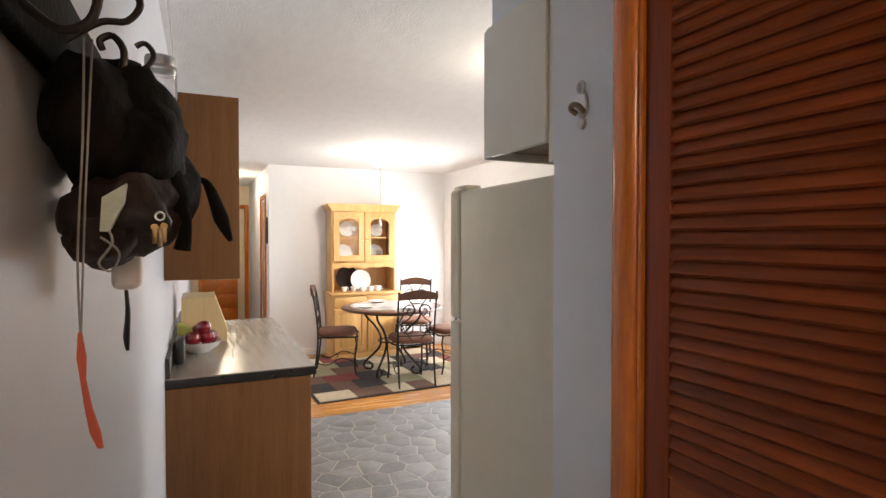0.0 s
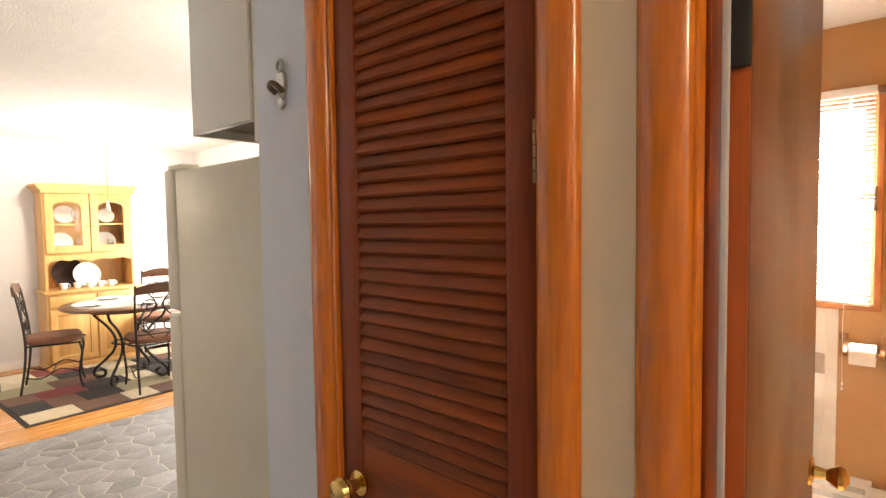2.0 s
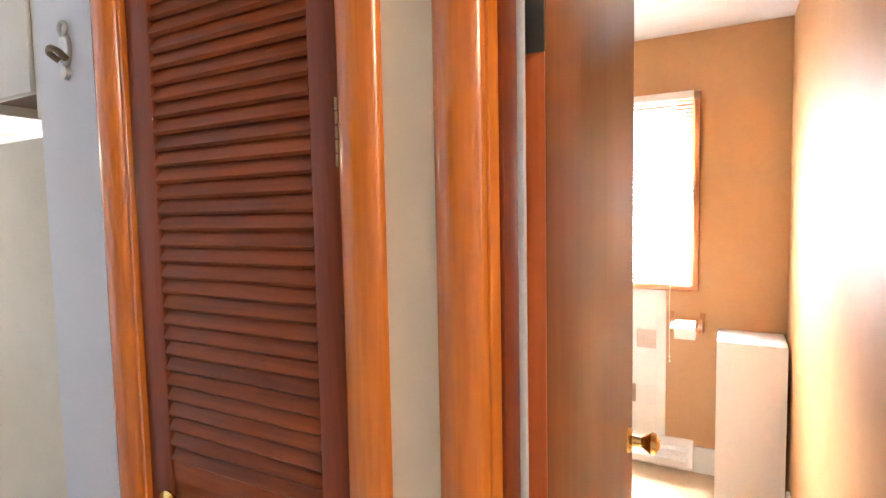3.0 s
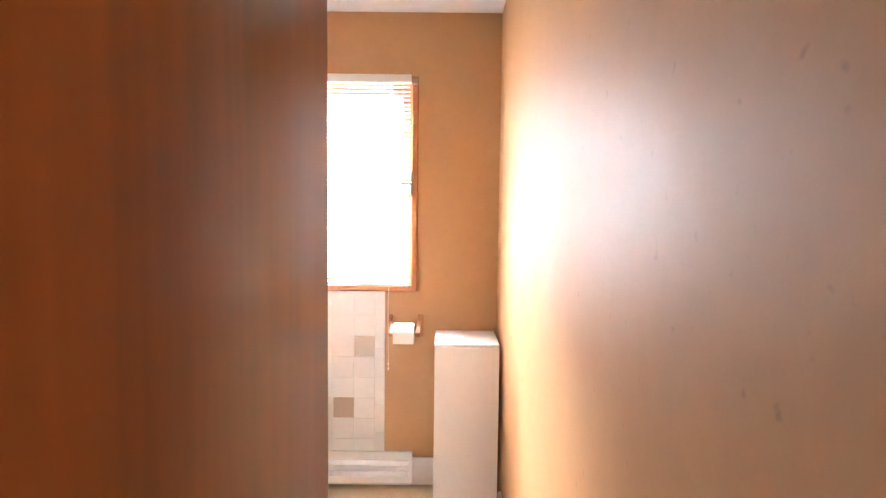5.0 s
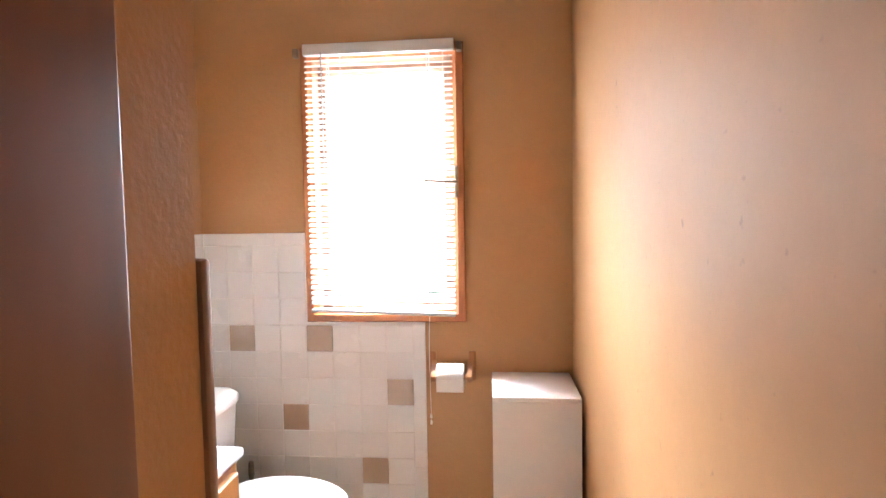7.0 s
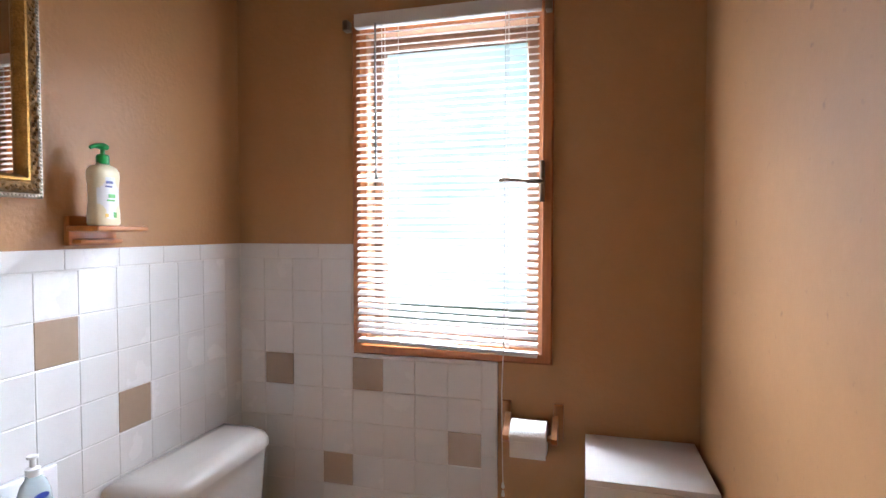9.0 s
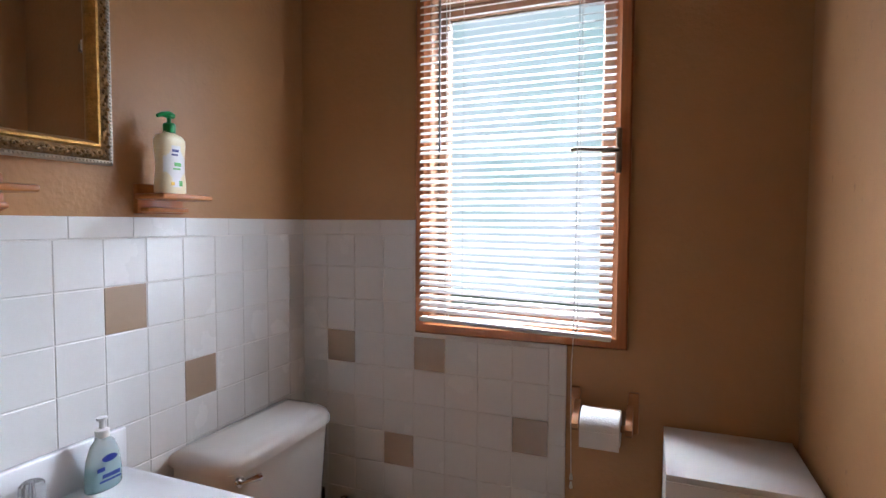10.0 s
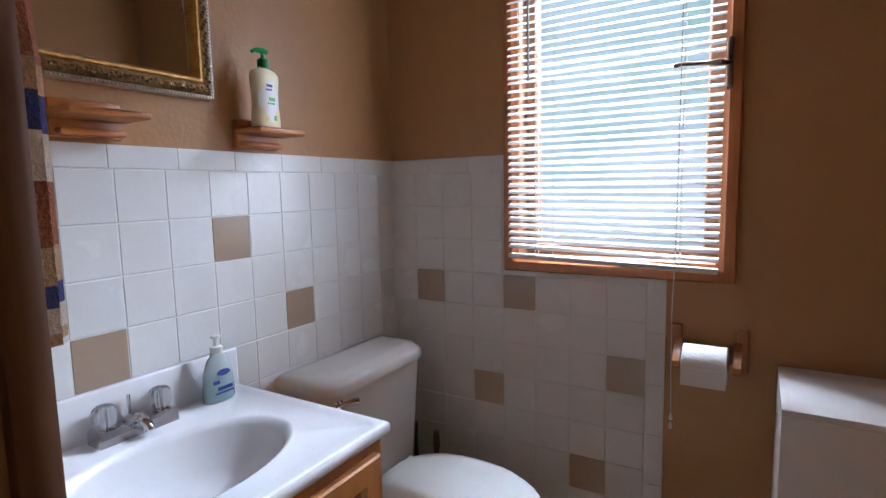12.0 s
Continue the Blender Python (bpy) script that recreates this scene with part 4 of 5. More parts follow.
# ---- hall ----
opener = thing("bottle_opener", (-1.306, YD, 1.80), "cast metal wall bottle opener", "bottle opener")
part("plate", rings(bmesh.new(), [[(0.017 * k * math.cos(a), -y, 0.030 * k * math.sin(a)) for a in [2 * math.pi * i / 18 for i in range(18)]] for k, y in ((1, 0), (1, 0.004), (0.85, 0.007))]), STEEL, opener)
part("mouth", tube(bmesh.new(), [(-0.012, -0.008, -0.018), (-0.014, -0.022, -0.008), (0, -0.027, -0.002), (0.014, -0.022, -0.008), (0.012, -0.008, -0.018)], 0.006), DARKMETAL, opener)
part("hanging_loop", tube(bmesh.new(), [(0.011 * math.sin(a), -0.006, 0.037 + 0.012 * math.cos(a)) for a in [2 * math.pi * i / 14 for i in range(15)]], 0.0035), STEEL, opener)
part("lower_boss", lathe(bmesh.new(), [(0.001, 0), (0.013, 0.001), (0.011, 0.009), (0.001, 0.012)], 14, (0, 0, -0.040), Matrix.Rotation(radians(90), 4, "X")), STEEL, opener)

rack = thing("coat_rack", (-1.0, YH, 1.70), "dark wooden coat rack with scrolled iron hooks", "coat rack")
part("board", box(-0.42, 0.30, 0, 0.020, -0.022, 0.075, 0.005), LEATHER, rack, "black stained board")
for x in (-0.24, -0.06, 0.10, 0.24):
    hk = part("hook", tube(bmesh.new(), [(x, 0.018, 0.0), (x, 0.045, -0.020), (x, 0.066, -0.010), (x, 0.072, 0.016), (x, 0.062, 0.032), (x, 0.050, 0.026), (x, 0.052, 0.016)], 0.0038), IRON, rack, "scrolled metal hook")
    part("upper_hook", tube(bmesh.new(), [(x, 0.018, 0.02), (x, 0.05, 0.045), (x, 0.075, 0.05), (x, 0.088, 0.07), (x, 0.078, 0.086), (x, 0.066, 0.080)], 0.0038), IRON, hk)

bag = thing("shoulder_bag", (-1.12, YH, 0), "black leather shoulder bag hanging from a hook", "bag")
part("body", blob(blob(bmesh.new(), (0, 0.066, 1.63), (0.105, 0.066, 0.082), 1, 0.25, 4), (-0.02, 0.085, 1.575), (0.08, 0.058, 0.065), 2, 0.3, 3), LEATHER, bag)
part("flap", blob(bmesh.new(), (0.05, 0.045, 1.64), (0.10, 0.046, 0.068), 4, 0.2, 3), LEATHER, bag)
for pts in ([(-0.03, 0.135, 1.585), (-0.035, 0.150, 1.590), (-0.045, 0.160, 1.575), (-0.05, 0.172, 1.54), (-0.055, 0.184, 1.51)], [(0.03, 0.118, 1.585), (0.025, 0.128, 1.56), (0.02, 0.130, 1.53), (0.016, 0.126, 1.50)]):
    part("strap_end", tube(bmesh.new(), pts, [0.004, 0.004, 0.007, 0.010, 0.003][:len(pts)], 8), LEATHER, bag, "pointed leather strap end")
pouch = thing("leather_pouch", (-1.10, YH, 0), "worn dark brown leather pouch on a hook", "bag")
part("body", blob(bmesh.new(), (0, 0.070, 1.548), (0.085, 0.060, 0.056), 7, 0.3, 4), BROWNLEATHER, pouch)
part("lower_flap", blob(bmesh.new(), (0.02, 0.045, 1.515), (0.06, 0.036, 0.035), 9, 0.35, 3), BROWNLEATHER, pouch)
keys = thing("key_bunch", (-1.0, YH + 0.045, 0.62), "bunch of keys and tags on a ring", "keys")
keys.scale = (0.6, 0.6, 0.6)
part("ring", tube(bmesh.new(), [(0, 0.106 + 0.007 * math.sin(a), 1.527 + 0.007 * math.cos(a)) for a in [2 * math.pi * i / 14 for i in range(15)]], 0.0018, 6), STEEL, keys)
for dy, dz, mt in ((0.098, -0.012, DULLBRASS), (0.106, -0.018, DARKMETAL), (0.112, -0.010, DULLBRASS)):
    kk = part("key", box(-0.002, 0.002, dy - 0.004, dy + 0.004, 1.492 + dz, 1.518 + dz, 0.0015), mt, keys)
    part("key_head", lathe(bmesh.new(), [(0.001, -0.0015), (0.006, -0.0015), (0.006, 0.0015), (0.001, 0.0015)], 12, (0, dy, 1.520 + dz), Matrix.Rotation(radians(90), 4, "Y")), mt, kk)
tagc = thing("luggage_tag", (-0.98, YH, 0), "pale plastic tag on a white cord", "tag")
part("tag", prism(bmesh.new(), [(0.060, 1.520), (0.067, 1.520), (0.080, 1.548), (0.082, 1.566), (0.062, 1.552)], "x", -0.006, 0.006), MINT, tagc, "pale mint plastic tag")
part("cord", tube(bmesh.new(), [(0, 0.062, 1.53), (0.003, 0.070, 1.51), (0, 0.058, 1.49), (-0.004, 0.068, 1.482), (0, 0.075, 1.50), (0.003, 0.060, 1.515)], 0.0012, 6), GREYCORD, tagc)
lan = thing("lanyard", (-0.96, YH, 0), "pale cord lanyard with an orange strap end", "lanyard")
part("cord", tube(bmesh.new(), [(0, 0.052, 1.695), (0.001, 0.050, 1.60), (0, 0.045, 1.50), (-0.002, 0.046, 1.42)], 0.0010, 6), GREYCORD, lan)
part("cord", tube(bmesh.new(), [(-0.003, 0.058, 1.695), (-0.002, 0.051, 1.55), (-0.003, 0.046, 1.42)], 0.0009, 6), GREYCORD, lan)
part("strap", rings(bmesh.new(), [[(-0.0015, y - w, z), (0.0015, y - w, z), (0.0015, y + w, z), (-0.0015, y + w, z)] for y, z, w in ((0.046, 1.428, 0.0015), (0.047, 1.405, 0.0038), (0.048, 1.385, 0.0022), (0.052, 1.358, 0.0030), (0.057, 1.335, 0.0042), (0.061, 1.320, 0.0022))]), ORANGE, lan, "orange strap end")
phone = thing("wall_phone", (-1.16, YH, 0), "white wall handset with a dangling dark strap", "telephone")
part("cradle", box(-0.015, 0.015, 0.0, 0.045, 1.53, 1.56, 0.004), PLASTIC, phone)
part("handset", box(-0.022, 0.022, 0.046, 0.078, 1.450, 1.59, 0.009), PLASTIC, phone)
part("wrist_strap", tube(bmesh.new(), [(0.0, 0.06, 1.452), (0.002, 0.062, 1.42), (0.0, 0.060, 1.39), (-0.001, 0.061, 1.372)], [0.002, 0.003, 0.004, 0.002], 8), BLACKMETAL, phone)
jar = thing("hanging_jar", (-1.95, -3.560, 0), "clear glass jar hanging from a thin wire", "jar")
part("glass", lathe(bmesh.new(), [(0.001, 1.86), (0.034, 1.862), (0.038, 1.88), (0.038, 1.945), (0.032, 1.955), (0.030, 1.955), (0.035, 1.942), (0.035, 1.88), (0.001, 1.868)], 20), CLEAR, jar)
part("lid", lathe(bmesh.new(), [(0.001, 1.983), (0.036, 1.982), (0.038, 1.976), (0.038, 1.957), (0.001, 1.957)], 20), STEEL, jar, "dull metal lid")
part("wire", tube(bmesh.new(), [(0, 0.03, 1.98), (0.0, 0.018, 2.12), (0, 0.0, H)], 0.0015, 6), CORD, jar)
entry_lamp = thing("ceiling_light", (1.12, -3.2, H), "small glass dome light on the hall ceiling", "lamp")
part("shade", lathe(bmesh.new(), [(0.12, 0), (0.125, -0.03), (0.10, -0.085), (0.05, -0.115), (0.001, -0.12)], 24), GLOW, entry_lamp)
entry_lamp.children[0].visible_shadow = False

# ---- kitchen ----
fr = thing("refrigerator", (0, 0, 0), "almond enamelled refrigerator beside the partition", "refrigerator")
part("cabinet", box(-2.025, -1.425, -2.66, -1.92, 0.03, 1.675, 0.008), FRIDGE, fr)
part("freezer_door", box(-2.100, -2.030, -2.664, -1.916, 1.235, 1.682, 0.012, 3), FRIDGE, fr)
part("fridge_door", box(-2.100, -2.030, -2.664, -1.916, 0.10, 1.225, 0.012, 3), FRIDGE, fr)
part("gasket", boxes((-2.030, -2.024, -2.652, -1.93, 0.11, 1.67)), STEEL, fr, "grey door gasket")
part("top_hinge", box(-2.085, -1.985, -2.655, -2.60, 1.676, 1.695, 0.004), FRIDGE, fr, "hinge cover")
part("kick_plate", boxes((-2.03, -1.46, -2.65, -1.93, 0, 0.03)), BLACKMETAL, fr)
uc = thing("wall_cabinet", (0, 0, 0), "off-white cabinet over the refrigerator", "cabinet")
part("side_panel", box(-1.735, -1.445, -2.72, -2.702, 1.745, 2.113, 0.002), CABWHITE, uc)
part("side_panel", box(-1.735, -1.445, -1.918, -1.90, 1.745, 2.113, 0.002), CABWHITE, uc)
part("filler_strip", box(-1.443, -1.412, -2.712, -2.69, 1.695, 2.113, 0.003), CABWHITE, uc, "off-white filler strip")
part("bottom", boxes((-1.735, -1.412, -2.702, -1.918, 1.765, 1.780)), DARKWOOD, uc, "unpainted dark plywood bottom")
part("top", boxes((-1.735, -1.412, -2.702, -1.918, 2.098, 2.112)), CABWHITE, uc)
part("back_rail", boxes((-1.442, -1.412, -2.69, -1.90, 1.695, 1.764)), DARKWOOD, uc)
for y0, y1 in ((-2.716, -2.313), (-2.307, -1.904)):
    part("door", box(-1.756, -1.737, y0, y1, 1.742, 2.112, 0.003), CABWHITE, uc)

kc = thing("base_cabinet", (0, 0, 0), "brown wood-grain base cabinet under a counter", "cabinet")
part("end_panel", box(-2.950, -2.932, YH + 0.002, -3.00, 0, 0.868, 0.002), KITCHEN, kc)
part("body", boxes((-4.60, -2.951, YH + 0.002, -3.02, 0.09, 0.868), (-4.60, -2.951, YH + 0.002, -3.08, 0, 0.09)), KITCHEN, kc)
for i in range(4):
    d = part("door", box(-4.59 + i * 0.41, -4.59 + i * 0.41 + 0.40, -3.018, -3.0, 0.12, 0.68, 0.004), KITCHEN, kc)
    dw = part("drawer", box(-4.59 + i * 0.41, -4.59 + i * 0.41 + 0.40, -3.018, -3.0, 0.70, 0.85, 0.004), KITCHEN, kc)
ct = thing("countertop", (0, 0, 0), "brushed grey countertop with a black edge", "countertop")
part("slab", boxes((-4.62, -2.926, YH + 0.001, -2.976, 0.872, 0.908)), EDGE, ct, "black edge band")
part("surface", boxes((-4.618, -2.929, YH + 0.003, -2.979, 0.908, 0.9125)), COUNTER, ct)
part("backsplash", box(-4.61, -2.935, YH + 0.002, YH + 0.02, 0.9130, 1.00, 0.003), EDGE, ct, "black backsplash strip")
kw = thing("wall_cabinet", (0, 0, 0), "brown wood-grain wall cabinet above the counter", "cabinet")
part("end_panel", box(-2.950, -2.930, YH + 0.002, -3.312, 1.335, 2.14, 0.002), KITCHEN, kw)
part("body", boxes((-4.60, -2.951, YH + 0.002, -3.335, 1.337, 2.138)), KITCHEN, kw)
for i in range(4):
    part("door", box(-4.59 + i * 0.41, -4.59 + i * 0.41 + 0.40, -3.333, -3.312, 1.34, 2.135, 0.004), KITCHEN, kw)

bowl = thing("fruit_bowl", (-3.50, -3.48, 0.9125), "white china bowl on the counter", "bowl")
part("bowl", lathe(bmesh.new(), [(0.001, 0), (0.055, 0.001), (0.058, 0.006), (0.095, 0.030), (0.112, 0.058), (0.108, 0.058), (0.090, 0.034), (0.05, 0.012), (0.001, 0.010)], 28), CHINA, bowl)
for k, (x, y, z, r) in enumerate(((0.02, 0.035, 0.075, 0.040), (0.05, -0.03, 0.078, 0.040), (-0.03, 0.055, 0.072, 0.038), (0.03, 0.02, 0.130, 0.038), (-0.03, 0.0, 0.105, 0.040))):
    ap = thing("apple", (-3.50 + x, -3.48 + y, 0.9125 + z), "red apple piled in a white bowl", "fruit", "apples in the bowl")
    part("flesh", lathe(bmesh.new(), [(0.002, -0.80 * r), (0.45 * r, -0.93 * r), (0.85 * r, -0.5 * r), (r, 0.1 * r), (0.85 * r, 0.65 * r), (0.45 * r, 0.88 * r), (0.12 * r, 0.72 * r), (0.002, 0.6 * r)], 18), APPLE, ap)
    part("stem", tube(bmesh.new(), [(0, 0, 0.62 * r), (0.002, 0.002, 1.1 * r)], 0.0016, 6), STEM, ap)
pear = thing("pear", (-3.53, -3.545, 1.005), "green pear leaning in a white bowl", "fruit", rz=20)
part("flesh", lathe(bmesh.new(), [(0.002, -0.048), (0.03, -0.042), (0.044, -0.012), (0.038, 0.022), (0.022, 0.050), (0.016, 0.066), (0.002, 0.072)], 18, (0, 0, 0), Matrix.Rotation(radians(28), 4, "X")), PEAR, pear)
kb = thing("bread_box", (-3.92, -3.46, 0.9125), "pale maple bread box with a sloping front", "bread box")
part("body", prism(bmesh.new(), [(-0.115, 0), (0.125, 0), (0.125, 0.06), (0.055, 0.262), (-0.115, 0.262)], "x", -0.18, 0.16), BOARDWOOD, kb)
part("lid", prism(bmesh.new(), [(0.126, 0.052), (0.134, 0.055), (0.062, 0.268), (0.054, 0.264)], "x", -0.17, 0.15), BOARDWOOD, kb)
cord = thing("counter_appliance", (-3.25, YH + 0.06, 0.9125), "small dark appliance against the wall", "appliance")
part("body", box(-0.10, 0.06, -0.033, 0.01, 0, 0.12, 0.012), BLACKMETAL, cord)

# ---- corridor ----
def corridor_frame(name, u0, u1, put, label):
    ob = structure(name, frame_ring(bmesh.new(), u0, u1, -0.3, 2.11, [(0, 0), (0, 0.016), (0.012, 0.02), (0.055, 0.016), (0.065, 0)], put), CASING, label)
    return ob


corridor_frame("trim_corridor_end", -3.515, -2.71, lambda u, v, h: (-10.4 + h, u, max(v, 0)), "amber pine casing at the corridor's end")
corridor_frame("trim_corridor_side", -8.39, -7.72, lambda u, v, h: (u, -2.69 - h, max(v, 0)), "amber pine casing in the corridor")
structure("door_corridor", box(-8.325, -7.785, -2.675, -2.64, 0.01, 2.03, 0.002), OAK, "closed wood door in the corridor")
dress = thing("dresser", (-10.52, -3.15, 0), "reddish brown wooden dresser seen through a doorway", "dresser")
part("body", box(-0.03, 0.10, -0.34, 0.26, 0.05, 0.80, 0.006), CASING_H, dress)
for i in range(3):
    part("drawer", box(0.10, 0.115, -0.32, 0.24, 0.08 + i * 0.24, 0.30 + i * 0.24, 0.006), CASING_H, dress)
pic = thing("wall_picture", (-7.58, -2.69, 1.62), "small dark framed picture on the corridor wall", "picture")
part("frame", box(-0.06, 0.06, -0.02, 0, -0.17, 0.17, 0.004), BLACKMETAL, pic)
part("print", boxes((-0.045, 0.045, -0.0235, -0.0205, -0.15, 0.15)), BROWNLEATHER, pic)

# ---- dining room ----
lamp = thing("pendant_light", (-5.95, -1.70, 0), "glowing glass ceiling light with a pull chain", "lamp")
part("canopy", lathe(bmesh.new(), [(0.001, H), (0.075, H), (0.07, H - 0.03), (0.02, H - 0.05), (0.018, 2.415), (0.001, 2.415)], 22), CHINA, lamp)
sh = part("shade", lathe(bmesh.new(), [(0.03, 2.425), (0.07, 2.415), (0.095, 2.38), (0.09, 2.335), (0.055, 2.30), (0.001, 2.29)], 26), GLOW, lamp, "glowing frosted glass bowl")
sh.visible_shadow = False
part("pull_chain", tube(bmesh.new(), [(0.02, 0, 2.30), (0.021, 0, 1.74)], 0.003, 6), BRASS, lamp)
part("pull", lathe(bmesh.new(), [(0.001, 1.745), (0.008, 1.735), (0.022, 1.66), (0.020, 1.65), (0.001, 1.655)], 14, (0.021, 0, 0)), CHINA, lamp, "white bell-shaped pull")
kl = thing("ceiling_light", (-2.75, -1.9, H), "glass dome light on the kitchen ceiling", "lamp")
part("shade", lathe(bmesh.new(), [(0.14, 0), (0.145, -0.03), (0.12, -0.09), (0.06, -0.12), (0.001, -0.125)], 24), GLOW, kl)
kl.children[0].visible_shadow = False
cl = thing("ceiling_light", (-8.6, -3.15, H), "glass dome light on the corridor ceiling", "lamp")
part("shade", lathe(bmesh.new(), [(0.12, 0), (0.125, -0.03), (0.10, -0.085), (0.05, -0.115), (0.001, -0.12)], 24), GLOW, cl)
cl.children[0].visible_shadow = False

# hutch
hut = thing("china_hutch", (XD, -1.555, 0), "honey pine china hutch with glazed arched doors", "cabinet")
part("base", box(0.02, 0.44, -0.44, 0.44, 0.06, 0.80, 0.004), HUTCH, hut)
part("plinth", box(0.02, 0.45, -0.45, 0.45, 0, 0.06, 0.006), HUTCH, hut)
part("worktop", box(0.02, 0.47, -0.465, 0.465, 0.802, 0.835, 0.008), HUTCH, hut)
for i in range(2):
    y0 = -0.42 + i * 0.43
    dw = part("drawer", box(0.44, 0.458, y0, y0 + 0.41, 0.655, 0.785, 0.006), HUTCH, hut)
    part("knob", lathe(bmesh.new(), [(0.001, 0), (0.008, 0.001), (0.014, 0.016), (0.001, 0.022)], 12, (0.458, y0 + 0.205, 0.72), Matrix.Rotation(radians(90), 4, "Y")), HUTCH, dw)
    dr = part("door", frame_ring(bmesh.new(), y0, y0 + 0.41, 0.09, 0.635, [(0, 0.44), (0, 0.456), (0.004, 0.460), (0.055, 0.460), (0.062, 0.452), (0.066, 0.446)], lambda u, v, h: (h, u, v)), HUTCH, hut)
    part("panel", box(0.442, 0.452, y0 + 0.06, y0 + 0.35, 0.15, 0.575, 0.003), HUTCH, dr)
for s in (-1, 1):
    part("side", box(0.02, 0.34, s * 0.41 - 0.011, s * 0.41 + 0.011, 0.836, 1.90, 0.002), HUTCH, hut)
part("back", boxes((0.012, 0.020, -0.42, 0.42, 0.836, 1.90)), HUTCH, hut)
part("upper_floor", box(0.02, 0.335, -0.40, 0.40, 1.20, 1.222, 0.003), HUTCH, hut)
part("inner_shelf", box(0.02, 0.31, -0.40, 0.40, 1.52, 1.536, 0.003), HUTCH, hut)
part("valance", prism(bmesh.new(), [(-0.40, 1.20)] + [(-0.40 + 0.8 * i / 32, 1.135 + 0.022 * abs(math.sin(i * math.pi / 8)) - 0.012 * math.cos(i * math.pi / 16) ** 2) for i in range(33)] + [(0.40, 1.20)], "x", 0.318, 0.336), HUTCH, hut, "scalloped valance")
part("cornice", prism(bmesh.new(), [(-0.435, 1.86), (-0.435, 1.885), (-0.455, 1.91), (-0.475, 1.935), (-0.475, 1.955), (0.475, 1.955), (0.475, 1.935), (0.455, 1.91), (0.435, 1.885), (0.435, 1.86)], "x", 0.012, 0.385), HUTCH, hut)
for i in range(2):
    y0 = -0.405 + i * 0.41
    dr = part("glazed_door", frame_ring(bmesh.new(), y0, y0 + 0.40, 1.225, 1.86, [(0, 0.338), (0, 0.356), (0.004, 0.360), (0.070, 0.360), (0.078, 0.352), (0.078, 0.338)], lambda u, v, h: (h, u, v)), HUTCH, hut)
    arch = [(y0 + 0.074, 1.79)] + [(y0 + 0.20 - 0.126 * math.cos(math.pi * j / 12), 1.70 + 0.075 * math.sin(math.pi * j / 12)) for j in range(13)] + [(y0 + 0.326, 1.79)]
    part("arch", prism(bmesh.new(), arch, "x", 0.342, 0.358), HUTCH, dr)
    gl = part("pane", boxes((0.345, 0.348, y0 + 0.076, y0 + 0.324, 1.30, 1.785)), CABINETGLASS, dr)
    gl.visible_shadow = False
    part("knob", lathe(bmesh.new(), [(0.001, 0), (0.006, 0.001), (0.011, 0.014), (0.001, 0.018)], 12, (0.36, y0 + (0.375 if i == 0 else 0.025), 1.50), Matrix.Rotation(radians(90), 4, "Y")), BRASS, dr)


def plate(y, z, r, x=0.12, tilt=-74):
    p = thing("china_plate", (XD + x, -1.555 + y, z + r), "white china plate standing in the hutch", "plate", "china in the hutch")
    part("dish", lathe(bmesh.new(), [(0.001, 0), (0.6 * r, 0.001), (0.66 * r, 0.006), (r, 0.016), (0.99 * r, 0.020), (0.64 * r, 0.011), (0.001, 0.006)], 28, (0, 0, 0), Matrix.Rotation(radians(-tilt), 4, "Y")), CHINA, p)


plate(0.0, 0.835, 0.135, 0.15)
plate(-0.22, 1.222, 0.11)
plate(-0.18, 1.536, 0.10)
plate(0.22, 1.536, 0.085)
plate(0.20, 1.222, 0.11)
dk = thing("serving_tray", (XD + 0.06, -1.70, 0.99), "dark round tray leaning in the hutch", "tray")
part("tray", lathe(bmesh.new(), [(0.001, 0), (0.15, 0.001), (0.165, 0.012), (0.160, 0.014), (0.001, 0.006)], 28, (0, 0, 0), Matrix.Rotation(radians(74), 4, "Y")), BROWNLEATHER, dk)
for k, (y, x) in enumerate(((-0.13, 0.30), (-0.02, 0.33), (0.09, 0.30), (0.20, 0.28), (-0.25, 0.28))):
    cu = thing("china_cup", (XD + x, -1.555 + y, 0.8355), "small white china cup on the hutch", "cup", "china in the hutch")
    part("cup", lathe(bmesh.new(), [(0.001, 0), (0.024, 0.001), (0.034, 0.03), (0.042, 0.062), (0.039, 0.062), (0.030, 0.03), (0.001, 0.008)], 18), CHINA, cu)
    part("handle", tube(bmesh.new(), [(0, 0.034, 0.05), (0, 0.056, 0.046), (0, 0.058, 0.026), (0, 0.032, 0.018)], 0.004, 6), CHINA, cu)
for y, z in ((0.24, 1.222), (-0.10, 1.536), (0.10, 1.222)):
    g = thing("glass_goblet", (XD + 0.20, -1.555 + y, z + 0.0005), "clear stemmed glass in the hutch", "glass", "glasses in the hutch")
    part("goblet", lathe(bmesh.new(), [(0.001, 0), (0.03, 0.001), (0.006, 0.008), (0.005, 0.06), (0.03, 0.085), (0.036, 0.14), (0.034, 0.14), (0.028, 0.088), (0.001, 0.066)], 16), CLEAR, g)

